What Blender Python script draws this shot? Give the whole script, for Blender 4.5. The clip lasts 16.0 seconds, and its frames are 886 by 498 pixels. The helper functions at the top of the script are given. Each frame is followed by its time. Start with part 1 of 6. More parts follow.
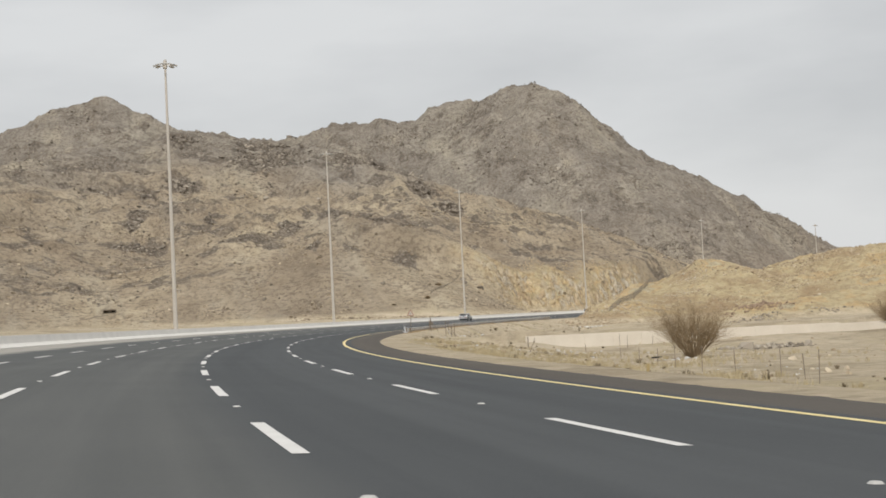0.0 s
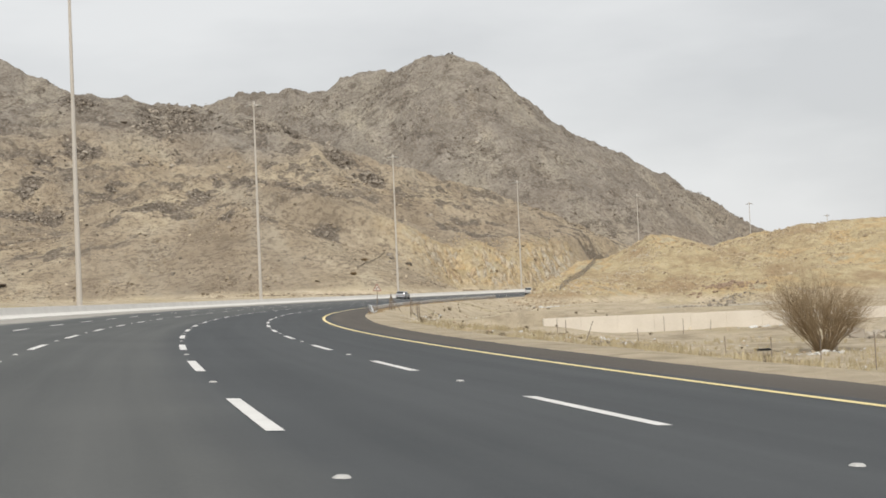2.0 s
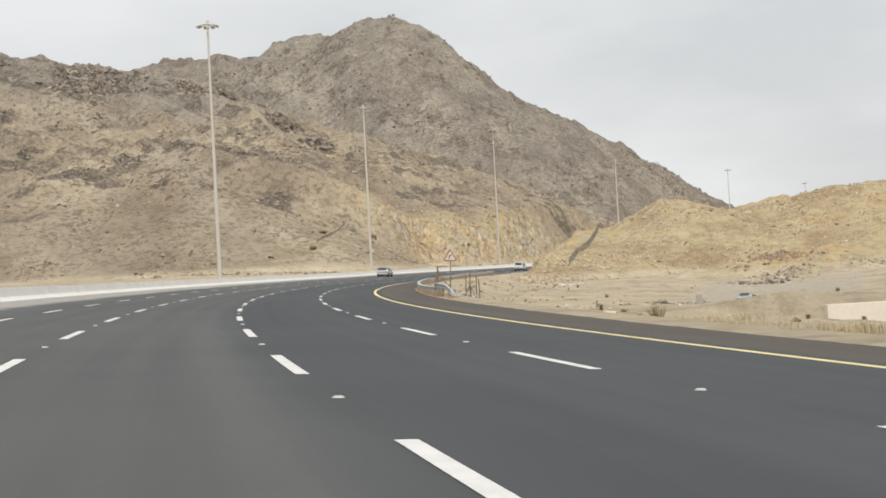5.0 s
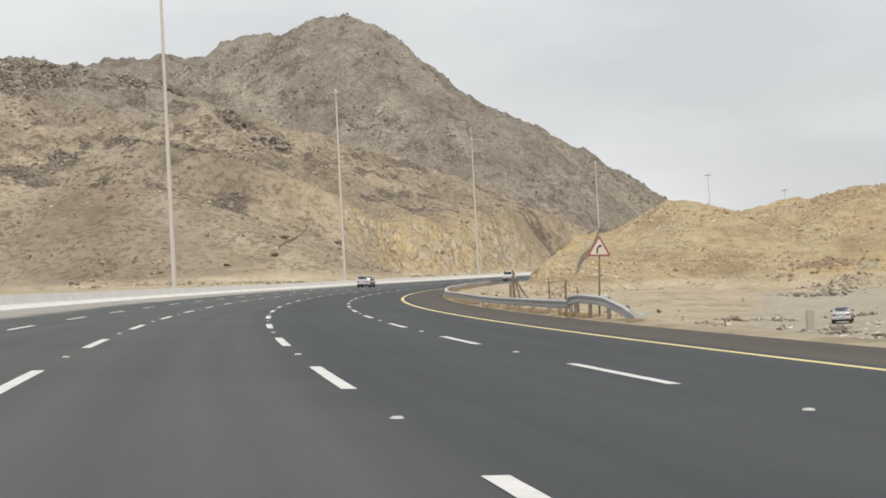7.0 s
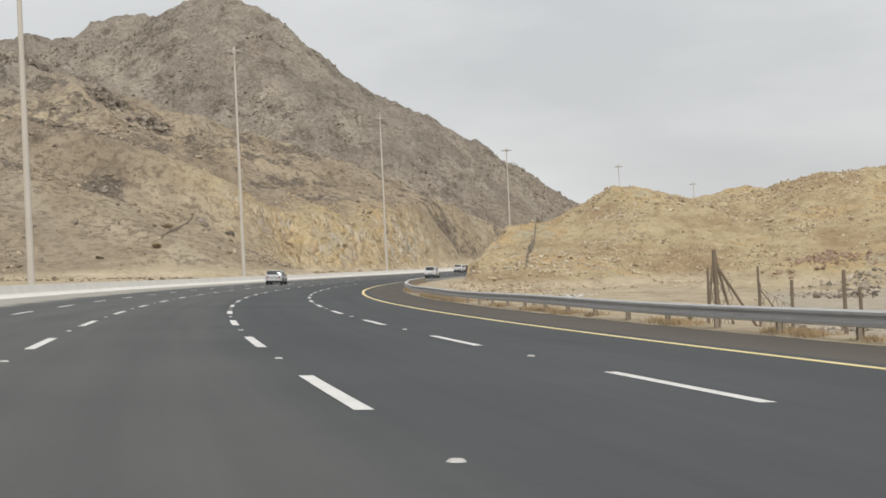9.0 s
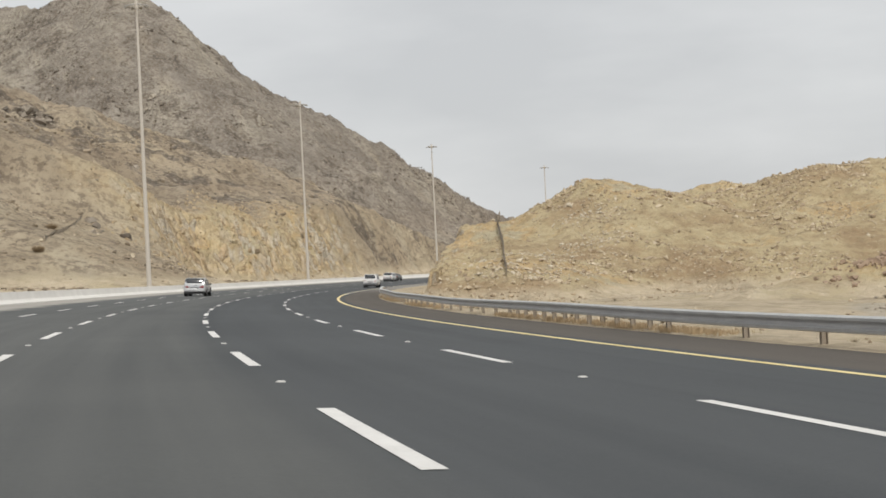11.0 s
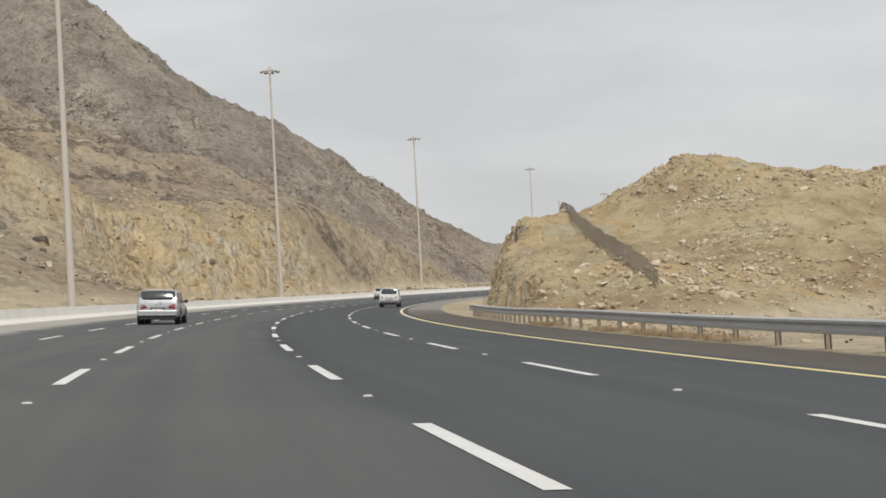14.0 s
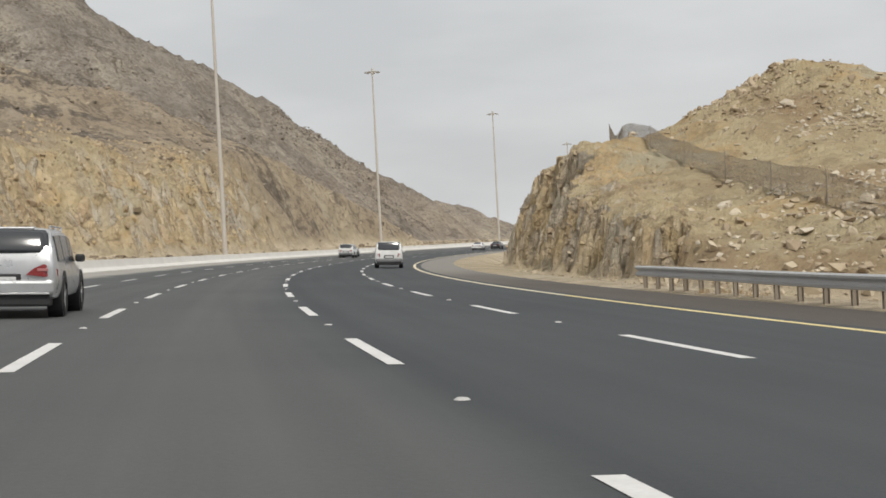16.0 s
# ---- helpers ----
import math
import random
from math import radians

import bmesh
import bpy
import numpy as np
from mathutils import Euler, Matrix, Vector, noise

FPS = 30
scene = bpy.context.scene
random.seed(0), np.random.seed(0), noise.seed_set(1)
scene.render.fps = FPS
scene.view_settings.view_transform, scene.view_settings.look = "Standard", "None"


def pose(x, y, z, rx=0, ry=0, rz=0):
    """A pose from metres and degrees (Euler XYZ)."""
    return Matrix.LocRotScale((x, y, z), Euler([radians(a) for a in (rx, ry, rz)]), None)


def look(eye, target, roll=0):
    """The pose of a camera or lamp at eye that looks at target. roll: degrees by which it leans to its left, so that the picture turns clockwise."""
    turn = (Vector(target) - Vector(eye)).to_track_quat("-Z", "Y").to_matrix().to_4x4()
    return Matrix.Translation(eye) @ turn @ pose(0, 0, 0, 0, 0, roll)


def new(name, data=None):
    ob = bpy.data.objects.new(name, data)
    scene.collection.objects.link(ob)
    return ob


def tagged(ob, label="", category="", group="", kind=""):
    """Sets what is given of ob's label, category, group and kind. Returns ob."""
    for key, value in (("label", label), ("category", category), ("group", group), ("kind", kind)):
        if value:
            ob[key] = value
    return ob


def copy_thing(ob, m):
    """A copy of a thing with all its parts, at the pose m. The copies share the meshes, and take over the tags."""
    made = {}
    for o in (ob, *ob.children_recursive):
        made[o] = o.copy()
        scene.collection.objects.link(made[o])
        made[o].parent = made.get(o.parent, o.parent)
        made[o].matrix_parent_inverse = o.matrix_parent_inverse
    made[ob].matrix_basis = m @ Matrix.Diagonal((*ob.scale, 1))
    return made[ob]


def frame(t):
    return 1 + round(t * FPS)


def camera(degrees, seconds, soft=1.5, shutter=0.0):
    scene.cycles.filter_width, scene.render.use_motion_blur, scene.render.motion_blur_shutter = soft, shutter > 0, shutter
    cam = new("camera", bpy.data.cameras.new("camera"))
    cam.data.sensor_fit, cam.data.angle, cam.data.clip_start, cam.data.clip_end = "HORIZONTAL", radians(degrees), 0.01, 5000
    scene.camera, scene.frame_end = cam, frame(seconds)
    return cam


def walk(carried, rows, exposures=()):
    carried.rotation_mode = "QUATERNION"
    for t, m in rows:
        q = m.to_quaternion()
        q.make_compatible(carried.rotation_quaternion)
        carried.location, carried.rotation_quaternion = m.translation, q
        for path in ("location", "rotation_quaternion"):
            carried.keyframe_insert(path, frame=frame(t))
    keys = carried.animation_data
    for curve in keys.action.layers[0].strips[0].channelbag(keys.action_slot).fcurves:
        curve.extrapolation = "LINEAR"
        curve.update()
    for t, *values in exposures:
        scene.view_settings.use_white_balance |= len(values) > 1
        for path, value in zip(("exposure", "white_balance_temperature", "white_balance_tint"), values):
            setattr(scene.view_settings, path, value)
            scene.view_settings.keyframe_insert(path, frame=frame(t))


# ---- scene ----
# ---- camera ----
cam = camera(33.54, 16.0, soft=1.7)
# seconds, eye x, y, z, then yaw (to the left of +y), pitch and roll in degrees
ROWS = [
    (0.0, -3.31, -13.05, 1.188, -12.356, 2.860, -2.870),
    (0.5, -3.39, -3.94, 1.221, -14.430, 2.636, -2.559),
    (1.0, -3.33, 5.18, 1.246, -15.719, 2.506, -2.500),
    (1.5, -3.16, 14.30, 1.269, -16.063, 2.296, -2.429),
    (2.0, -2.94, 23.33, 1.312, -16.231, 1.896, -2.409),
    (2.5, -2.62, 32.41, 1.354, -16.589, 0.937, -2.524),
    (3.0, -2.15, 41.57, 1.394, -17.106, 0.897, -2.519),
    (3.5, -1.54, 50.81, 1.434, -17.842, 0.875, -2.415),
    (4.0, -0.75, 60.13, 1.463, -18.023, 0.871, -2.814),
    (6.5, 5.30, 107.04, 1.600, -21.234, 1.161, -2.881),
    (7.0, 6.93, 116.47, 1.621, -21.442, 1.267, -2.957),
    (7.5, 8.68, 126.17, 1.662, -21.618, 1.285, -3.003),
    (8.0, 10.75, 135.84, 1.685, -22.439, 1.241, -2.922),
    (8.5, 12.84, 145.56, 1.718, -24.354, 1.063, -2.864),
    (9.0, 15.12, 155.30, 1.748, -26.392, 0.946, -2.728),
    (11.5, 28.75, 203.30, 1.913, -31.015, 1.217, -3.011),
    (12.0, 31.91, 212.91, 1.948, -30.956, 1.317, -3.180),
    (12.5, 35.25, 222.54, 1.984, -30.744, 1.365, -3.138),
    (13.0, 38.74, 232.09, 2.007, -31.054, 1.516, -3.152),
    (13.5, 42.37, 241.60, 2.032, -32.798, 1.593, -3.174),
    (14.0, 46.11, 251.08, 2.059, -33.574, 1.747, -3.200),
    (14.5, 50.09, 260.52, 2.081, -34.314, 1.680, -3.109),
    (15.0, 54.34, 270.09, 2.113, -34.753, 0.728, -3.064),
    (15.5, 58.79, 279.70, 2.146, -35.971, 0.204, -2.959),
    (16.0, 63.38, 289.34, 2.180, -36.382, 0.014, -3.040),
]


def row_pose(x, y, z, yaw, pitch, roll):
    a, b = radians(yaw), radians(pitch)
    ahead = Vector((-math.sin(a) * math.cos(b), math.cos(a) * math.cos(b), math.sin(b)))
    eye = Vector((x, y, z))
    return look(eye, eye + ahead * 50, roll)


walk(cam, [(r[0], row_pose(*r[1:])) for r in ROWS], exposures=[(0.0, -0.15), (1.5, -0.06), (2.5, 0.06), (4.0, 0.07), (7.0, 0.02), (9.0, -0.08), (13.0, -0.1), (14.0, -0.12), (14.5, -0.05), (16.0, -0.14)])

# ---- light: a bright, thinly overcast noon sky with a veiled sun ----
SUN_ELEV, SUN_AZ = 52.0, -165.0     # azimuth from +y, clockwise
world = bpy.data.worlds.new("sky")
scene.world = world
world.use_nodes = True
wn, wl = world.node_tree.nodes, world.node_tree.links
wn.clear()
w_out = wn.new("ShaderNodeOutputWorld")
w_bg = wn.new("ShaderNodeBackground")
w_sky = wn.new("ShaderNodeTexSky")
w_sky.sky_type, w_sky.sun_disc = "NISHITA", False
w_sky.sun_elevation, w_sky.sun_rotation = radians(SUN_ELEV), radians(SUN_AZ)
w_sky.dust_density, w_sky.air_density = 4.0, 1.0
w_tc = wn.new("ShaderNodeTexCoord")
w_map = wn.new("ShaderNodeMapping")
w_map.inputs["Scale"].default_value = (1.0, 1.0, 3.2)
w_noise = wn.new("ShaderNodeTexNoise")
w_noise.inputs["Scale"].default_value = 2.6
w_noise.inputs["Detail"].default_value = 6.0
w_noise.inputs["Roughness"].default_value = 0.5
w_ramp = wn.new("ShaderNodeValToRGB")
w_ramp.color_ramp.elements[0].position, w_ramp.color_ramp.elements[0].color = 0.36, (6.75, 6.86, 6.93, 1)
w_ramp.color_ramp.elements[1].position, w_ramp.color_ramp.elements[1].color = 0.60, (8.4, 8.48, 8.47, 1)
w_mix = wn.new("ShaderNodeMixRGB")
w_mix.inputs["Fac"].default_value = 0.9
w_bg.inputs["Strength"].default_value = 0.1
wl.new(w_tc.outputs["Generated"], w_map.inputs["Vector"])
wl.new(w_map.outputs["Vector"], w_noise.inputs["Vector"])
wl.new(w_noise.outputs["Fac"], w_ramp.inputs["Fac"])
wl.new(w_sky.outputs["Color"], w_mix.inputs["Color1"])
wl.new(w_ramp.outputs["Color"], w_mix.inputs["Color2"])
wl.new(w_mix.outputs["Color"], w_bg.inputs["Color"])
wl.new(w_bg.outputs["Background"], w_out.inputs["Surface"])

sun_data = bpy.data.lights.new("sun", "SUN")
sun_data.energy, sun_data.angle, sun_data.color = 2.6, radians(9), (1.0, 0.965, 0.895)
sun = new("sun", sun_data)
_az, _el = radians(SUN_AZ), radians(SUN_ELEV)
sun_dir = Vector((math.sin(_az) * math.cos(_el), math.cos(_az) * math.cos(_el), math.sin(_el)))
sun.matrix_world = look(sun_dir * 300, (0, 0, 0))

# ---- the road's line: a long bend to the right, banked ----
CURV, CURV_RATE = -0.001563, 3.163e-07
GRADE, GRADE_RATE, BANK = 0.00338, -1.34e-06, 0.0502
_gu, _gw = np.polynomial.legendre.leggauss(12)
_gu, _gw = (_gu + 1) / 2, _gw / 2


def line_xy(s):
    """The road's reference line at s metres: x, y and heading (left is positive)."""
    s = np.asarray(s, float)
    q = s[..., None] * _gu
    th = CURV * q + CURV_RATE * q * q / 2
    return (-(np.sin(th) * _gw).sum(-1) * s, (np.cos(th) * _gw).sum(-1) * s, CURV * s + CURV_RATE * s * s / 2)


def road_z(s, n):
    return GRADE * s + GRADE_RATE * s * s / 2 + BANK * n


def on_road(s, n, up=0.0):
    """World places at s along the road, n to the left of its line, up over its surface."""
    x, y, psi = line_xy(s)
    return np.stack([x - n * np.cos(psi), y - n * np.sin(psi), road_z(np.asarray(s, float), n) + up], -1)


def road_coords(x, y):
    """s and n of world places."""
    s = np.clip(np.asarray(y, float) * 1.05, -200, 1300)
    for _ in range(14):
        cx, cy, psi = line_xy(s)
        s = np.clip(s + 0.9 * ((x - cx) * -np.sin(psi) + (y - cy) * np.cos(psi)), -400, 1500)
    cx, cy, psi = line_xy(s)
    return s, -(x - cx) * np.cos(psi) - (y - cy) * np.sin(psi)


def road_matrix(s, n, up=0.0, turn=0.0, banked=True):
    """A pose on the road: local +y ahead along it, +x to its right, z up (tilted with the bank if banked)."""
    x, y, psi = (float(v) for v in line_xy(s))
    ahead = Vector((-math.sin(psi), math.cos(psi), GRADE if banked else 0)).normalized()
    right = Vector((math.cos(psi), math.sin(psi), -BANK if banked else 0)).normalized()
    upv = right.cross(ahead).normalized()
    right = ahead.cross(upv)
    m = Matrix((right, ahead, upv)).transposed().to_4x4()
    place = on_road(float(s), float(n))
    m.translation = Vector(place) + upv * up
    return m @ Matrix.Rotation(radians(turn), 4, "Z")


# ---- mesh helpers ----
def mesh_object(name, verts, faces, material, parent=None, label="", smooth=False):
    me = bpy.data.meshes.new(name)
    if isinstance(verts, np.ndarray):
        me.vertices.add(len(verts))
        me.vertices.foreach_set("co", np.ascontiguousarray(verts, np.float32).ravel())
        faces = np.asarray(faces, np.int32)
        k = faces.shape[1]
        me.loops.add(faces.size)
        me.loops.foreach_set("vertex_index", faces.ravel())
        me.polygons.add(len(faces))
        me.polygons.foreach_set("loop_start", np.arange(0, faces.size, k, dtype=np.int32))
        me.polygons.foreach_set("loop_total", np.full(len(faces), k, np.int32))
        me.update(calc_edges=True)
        me.validate()
    else:
        me.from_pydata(verts, [], faces)
        me.update()
    if material:
        me.materials.append(material)
    if smooth:
        me.polygons.foreach_set("use_smooth", np.ones(len(me.polygons), bool))
    else:
        me.polygons.foreach_set("use_smooth", np.zeros(len(me.polygons), bool))
    ob = new(name, me)
    if parent:
        ob.parent = parent
    if label:
        ob["label"] = label
    return ob


def part(name, bm, material, parent=None, label="", smooth=False):
    """Links a bmesh as one mesh object under a thing or a part."""
    me = bpy.data.meshes.new(name)
    bmesh.ops.recalc_face_normals(bm, faces=bm.faces)
    bm.to_mesh(me)
    bm.free()
    if material:
        me.materials.append(material)
    if smooth:
        me.polygons.foreach_set("use_smooth", np.ones(len(me.polygons), bool))
    ob = new(name, me)
    if parent:
        ob.parent = parent
    if label:
        ob["label"] = label
    return ob


def empty(name, m=None):
    ob = new(name)
    if m is not None:
        ob.matrix_world = m
    return ob


def grid_faces(rows, cols):
    a = np.arange((rows - 1) * cols).reshape(rows - 1, cols)[:, :-1].ravel()
    return np.stack([a, a + 1, a + cols + 1, a + cols], 1)


def box_bm(bm, x0, x1, y0, y1, z0, z1, bevel=0.0, m=None):
    r = bmesh.ops.create_cube(bm, size=1)
    vs = r["verts"]
    for v in vs:
        v.co = Vector(((x0 + x1) / 2 + v.co.x * (x1 - x0), (y0 + y1) / 2 + v.co.y * (y1 - y0), (z0 + z1) / 2 + v.co.z * (z1 - z0)))
    if bevel:
        es = {e for v in vs for e in v.link_edges}
        vs = bmesh.ops.bevel(bm, geom=list(es), offset=bevel, segments=2, affect="EDGES", profile=0.5)["verts"]
    if m is not None:
        bmesh.ops.transform(bm, matrix=m, verts=list(vs))
    return vs


def tube_bm(bm, a, b, ra, rb, segs=10, caps=True):
    a, b = Vector(a), Vector(b)
    d = b - a
    r = bmesh.ops.create_cone(bm, cap_ends=caps, segments=segs, radius1=ra, radius2=rb, depth=d.length)
    q = d.to_track_quat("Z", "Y").to_matrix().to_4x4()
    bmesh.ops.transform(bm, matrix=Matrix.Translation((a + b) / 2) @ q, verts=r["verts"])
    return r["verts"]


def sweep(name, section, ss, material, parent=None, label="", closed=False, smooth=False):
    """A strip or bar along the road: section is (n, up) points, ss the stations."""
    ss = np.asarray(ss, float)
    pts = np.stack([on_road(ss, np.full(len(ss), n), u) for n, u in section], 1)
    if closed:
        pts = np.concatenate([pts, pts[:, :1]], 1)
    return mesh_object(name, pts.reshape(-1, 3), grid_faces(len(ss), pts.shape[1]), material, parent, label, smooth)


# ---- noise on arrays ----
def _hash2(ix, iy, seed):
    h = (ix.astype(np.int64) * 374761393 + iy.astype(np.int64) * 668265263 + seed * 144665) & 0x7FFFFFFF
    h = ((h ^ (h >> 13)) * 1274126177) & 0x7FFFFFFF
    return ((h ^ (h >> 16)) & 0xFFFF) / 65535.0


def vnoise(x, y, seed=0):
    ix, iy = np.floor(x), np.floor(y)
    fx, fy = x - ix, y - iy
    fx, fy = fx * fx * fx * (fx * (fx * 6 - 15) + 10), fy * fy * fy * (fy * (fy * 6 - 15) + 10)
    a, b = _hash2(ix, iy, seed), _hash2(ix + 1, iy, seed)
    c, d = _hash2(ix, iy + 1, seed), _hash2(ix + 1, iy + 1, seed)
    return (a + (b - a) * fx) * (1 - fy) + (c + (d - c) * fx) * fy


def fbm(x, y, octaves=5, seed=0, ridged=False, gain=0.5):
    out, amp, tot = 0.0, 1.0, 0.0
    for o in range(octaves):
        v = vnoise(x + 17.3 * o, y - 9.1 * o, seed + o)
        out = out + amp * ((1 - np.abs(2 * v - 1)) if ridged else v)
        tot += amp
        amp *= gain
        x, y = x * 2.03 * 0.8 - y * 2.03 * 0.6, x * 2.03 * 0.6 + y * 2.03 * 0.8
    return out / tot


# ---- materials ----
class Nodes:
    """A node material with short ways to add nodes."""

    def __init__(self, name, rough=0.8, metal=0.0):
        self.mat = bpy.data.materials.new(name)
        self.mat.use_nodes = True
        self.t = self.mat.node_tree
        self.bsdf = self.t.nodes["Principled BSDF"]
        self.bsdf.inputs["Roughness"].default_value = rough
        self.bsdf.inputs["Metallic"].default_value = metal

    def node(self, kind, **inputs):
        n = self.t.nodes.new(kind)
        for k, v in inputs.items():
            self.put(n.inputs[k.replace("_", " ")], v)
        return n

    def put(self, socket, v):
        if isinstance(v, bpy.types.NodeSocket):
            self.t.links.new(v, socket)
        else:
            socket.default_value = v

    def coords(self, kind="Object"):
        return self.node("ShaderNodeTexCoord").outputs[kind]

    def place(self):
        return self.node("ShaderNodeNewGeometry").outputs["Position"]

    def noise(self, vector, scale, detail=4.0, rough=0.55):
        return self.node("ShaderNodeTexNoise", Vector=vector, Scale=scale, Detail=detail, Roughness=rough).outputs["Fac"]

    def ramp(self, fac, *stops):
        n = self.node("ShaderNodeValToRGB", Fac=fac)
        els = n.color_ramp.elements
        while len(els) < len(stops):
            els.new(0.5)
        for e, (pos, col) in zip(els, stops):
            e.position = pos
            e.color = (*col, 1) if isinstance(col, tuple) else (col, col, col, 1)
        return n.outputs["Color"]

    def mix(self, fac, a, b, blend="MIX"):
        n = self.node("ShaderNodeMixRGB")
        n.blend_type = blend
        for s, v in (("Fac", fac), ("Color1", a), ("Color2", b)):
            if isinstance(v, tuple) and len(v) == 3:
                v = (*v, 1)
            self.put(n.inputs[s], v)
        return n.outputs["Color"]

    def math(self, op, a, b=0.0):
        n = self.node("ShaderNodeMath")
        n.operation = op
        self.put(n.inputs[0], a)
        self.put(n.inputs[1], b)
        return n.outputs[0]

    def attr(self, name):
        n = self.node("ShaderNodeAttribute")
        n.attribute_name = name
        return n.outputs["Fac"]

    def random(self):
        return self.node("ShaderNodeObjectInfo").outputs["Random"]

    def colour(self, v):
        if isinstance(v, tuple) and len(v) == 3:
            v = (*v, 1)
        self.put(self.bsdf.inputs["Base Color"], v)
        return self

    def set(self, name, v):
        self.put(self.bsdf.inputs[name], v)
        return self

    def bump(self, height, strength=0.3, distance=0.02):
        n = self.node("ShaderNodeBump", Height=height, Strength=strength, Distance=distance)
        self.t.links.new(n.outputs["Normal"], self.bsdf.inputs["Normal"])
        return self


def speckled(name, a, b, scale=3.0, fine=40.0, rough=0.8, metal=0.0, bump=0.0, dist=0.02, spread=0.25):
    """A surface of two near colours in large stains and fine grain."""
    m = Nodes(name, rough, metal)
    co = m.coords()
    big = m.noise(co, scale, 5)
    small = m.noise(co, fine, 3)
    f = m.math("ADD", m.math("MULTIPLY", big, 0.6), m.math("MULTIPLY", small, 0.4))
    m.colour(m.ramp(f, (0.5 - spread, a), (0.5 + spread, b)))
    if bump:
        m.bump(small, bump, dist)
    return m.mat
# terrain material: pale sand, tan scree, grey rock and ochre cut rock by the ground's own values
def terrain_material():
    m = Nodes("terrain", 0.95)
    m.set("Specular IOR Level", 0.15)
    pos = m.place()
    rock, ochre, pale, outcrop, track = (m.attr(k) for k in ("rock", "ochre", "pale", "outcrop", "track"))
    stretch = lambda *k: m.node("ShaderNodeMapping", Vector=pos, Scale=k).outputs["Vector"]
    n_big = m.noise(pos, 0.018, 5, 0.6)
    n_mid = m.noise(pos, 0.10, 7, 0.68)
    n_small = m.noise(pos, 0.75, 6, 0.72)
    # blocks of rock, each of its own tone, parted by dark joints
    warp = m.node("ShaderNodeMixRGB", Fac=0.75, Color1=pos, Color2=m.node("ShaderNodeTexNoise", Vector=pos, Scale=0.7, Detail=3.0).outputs["Color"])
    warp.blend_type = "ADD"

    def blocks(scale, flat):
        v = m.node("ShaderNodeMapping", Vector=warp.outputs["Color"], Scale=(1.0, 1.0, flat)).outputs["Vector"]
        cell = m.node("ShaderNodeTexVoronoi", Vector=v, Scale=scale)
        gap = m.node("ShaderNodeTexVoronoi", Vector=v, Scale=scale)
        gap.feature = "DISTANCE_TO_EDGE"
        tone = m.node("ShaderNodeSeparateXYZ", Vector=cell.outputs["Color"]).outputs["X"]
        return tone, gap.outputs["Distance"]

    tone_a, gap_a = blocks(0.42, 0.6)
    tone_b, gap_b = blocks(1.35, 0.7)
    # mountain slopes: tan front hills, grey rear mountain, browner towards its foot
    tan = m.ramp(n_mid, (0.30, (0.285, 0.232, 0.167)), (0.5, (0.382, 0.317, 0.231)), (0.7, (0.462, 0.390, 0.290)))
    rust = m.ramp(n_mid, (0.32, (0.245, 0.192, 0.136)), (0.68, (0.390, 0.312, 0.222)))
    tan = m.mix(m.ramp(m.noise(pos, 0.026, 4, 0.6), (0.47, 0.0), (0.62, 0.6)), tan, rust)
    grey = m.ramp(n_mid, (0.30, (0.178, 0.158, 0.134)), (0.5, (0.282, 0.252, 0.213)), (0.7, (0.380, 0.344, 0.294)))
    height = m.node("ShaderNodeSeparateXYZ", Vector=pos).outputs["Z"]
    foot = m.ramp(m.math("ADD", m.math("MULTIPLY", height, 0.01), m.math("MULTIPLY", n_big, 0.5)), (0.35, 1.0), (0.95, 0.0))
    grey = m.mix(m.math("MULTIPLY", foot, 0.8), grey, m.mix(n_mid, (0.225, 0.178, 0.134), (0.375, 0.308, 0.238)))
    mixer = m.math("ADD", rock, m.math("MULTIPLY", m.math("SUBTRACT", n_big, 0.5), 0.9))
    col = m.mix(m.ramp(mixer, (0.34, 0.0), (0.66, 1.0)), tan, grey)
    # pale scree running down the slopes
    scree = m.noise(stretch(0.085, 0.016, 0.02), 1.0, 6, 0.62)
    col = m.mix(m.ramp(scree, (0.53, 0.0), (0.64, 0.6)), col, m.mix(n_small, (0.345, 0.300, 0.232), (0.455, 0.400, 0.312)))
    col = m.mix(m.ramp(scree, (0.36, 0.28), (0.45, 0.0)), col, (0.215, 0.172, 0.128))
    # broken rock shows through on the grey mountain
    slope_rock = m.ramp(rock, (0.35, 0.0), (0.7, 1.0))
    broken = m.math("MULTIPLY", m.ramp(m.noise(pos, 0.055, 6, 0.66), (0.42, 0.15), (0.56, 0.8)), slope_rock)
    crag = m.mix(n_small, m.ramp(tone_a, (0.0, (0.15, 0.130, 0.110)), (0.5, (0.25, 0.222, 0.186)), (1.0, (0.39, 0.352, 0.300))), m.ramp(tone_b, (0.0, (0.16, 0.138, 0.115)), (1.0, (0.37, 0.335, 0.285))))
    col = m.mix(m.math("MULTIPLY", broken, 0.75), col, crag)
    patchy = m.noise(m.node("ShaderNodeMapping", Vector=pos, Location=(17.0, 71.0, 0.0), Scale=(1.0, 0.55, 0.8)).outputs["Vector"], 0.026, 7, 0.64)
    col = m.mix(1.0, col, m.ramp(patchy, (0.38, (0.85, 0.845, 0.85)), (0.50, (1.0, 1.0, 1.0)), (0.62, (1.16, 1.17, 1.14))), "MULTIPLY")
    # dark varnished outcrops
    ragged = m.math("SUBTRACT", m.noise(pos, 0.30, 7, 0.72), 0.5)
    out_mask = m.ramp(m.math("ADD", outcrop, m.math("MULTIPLY", ragged, 1.7)), (0.36, 0.0), (0.68, 0.85))
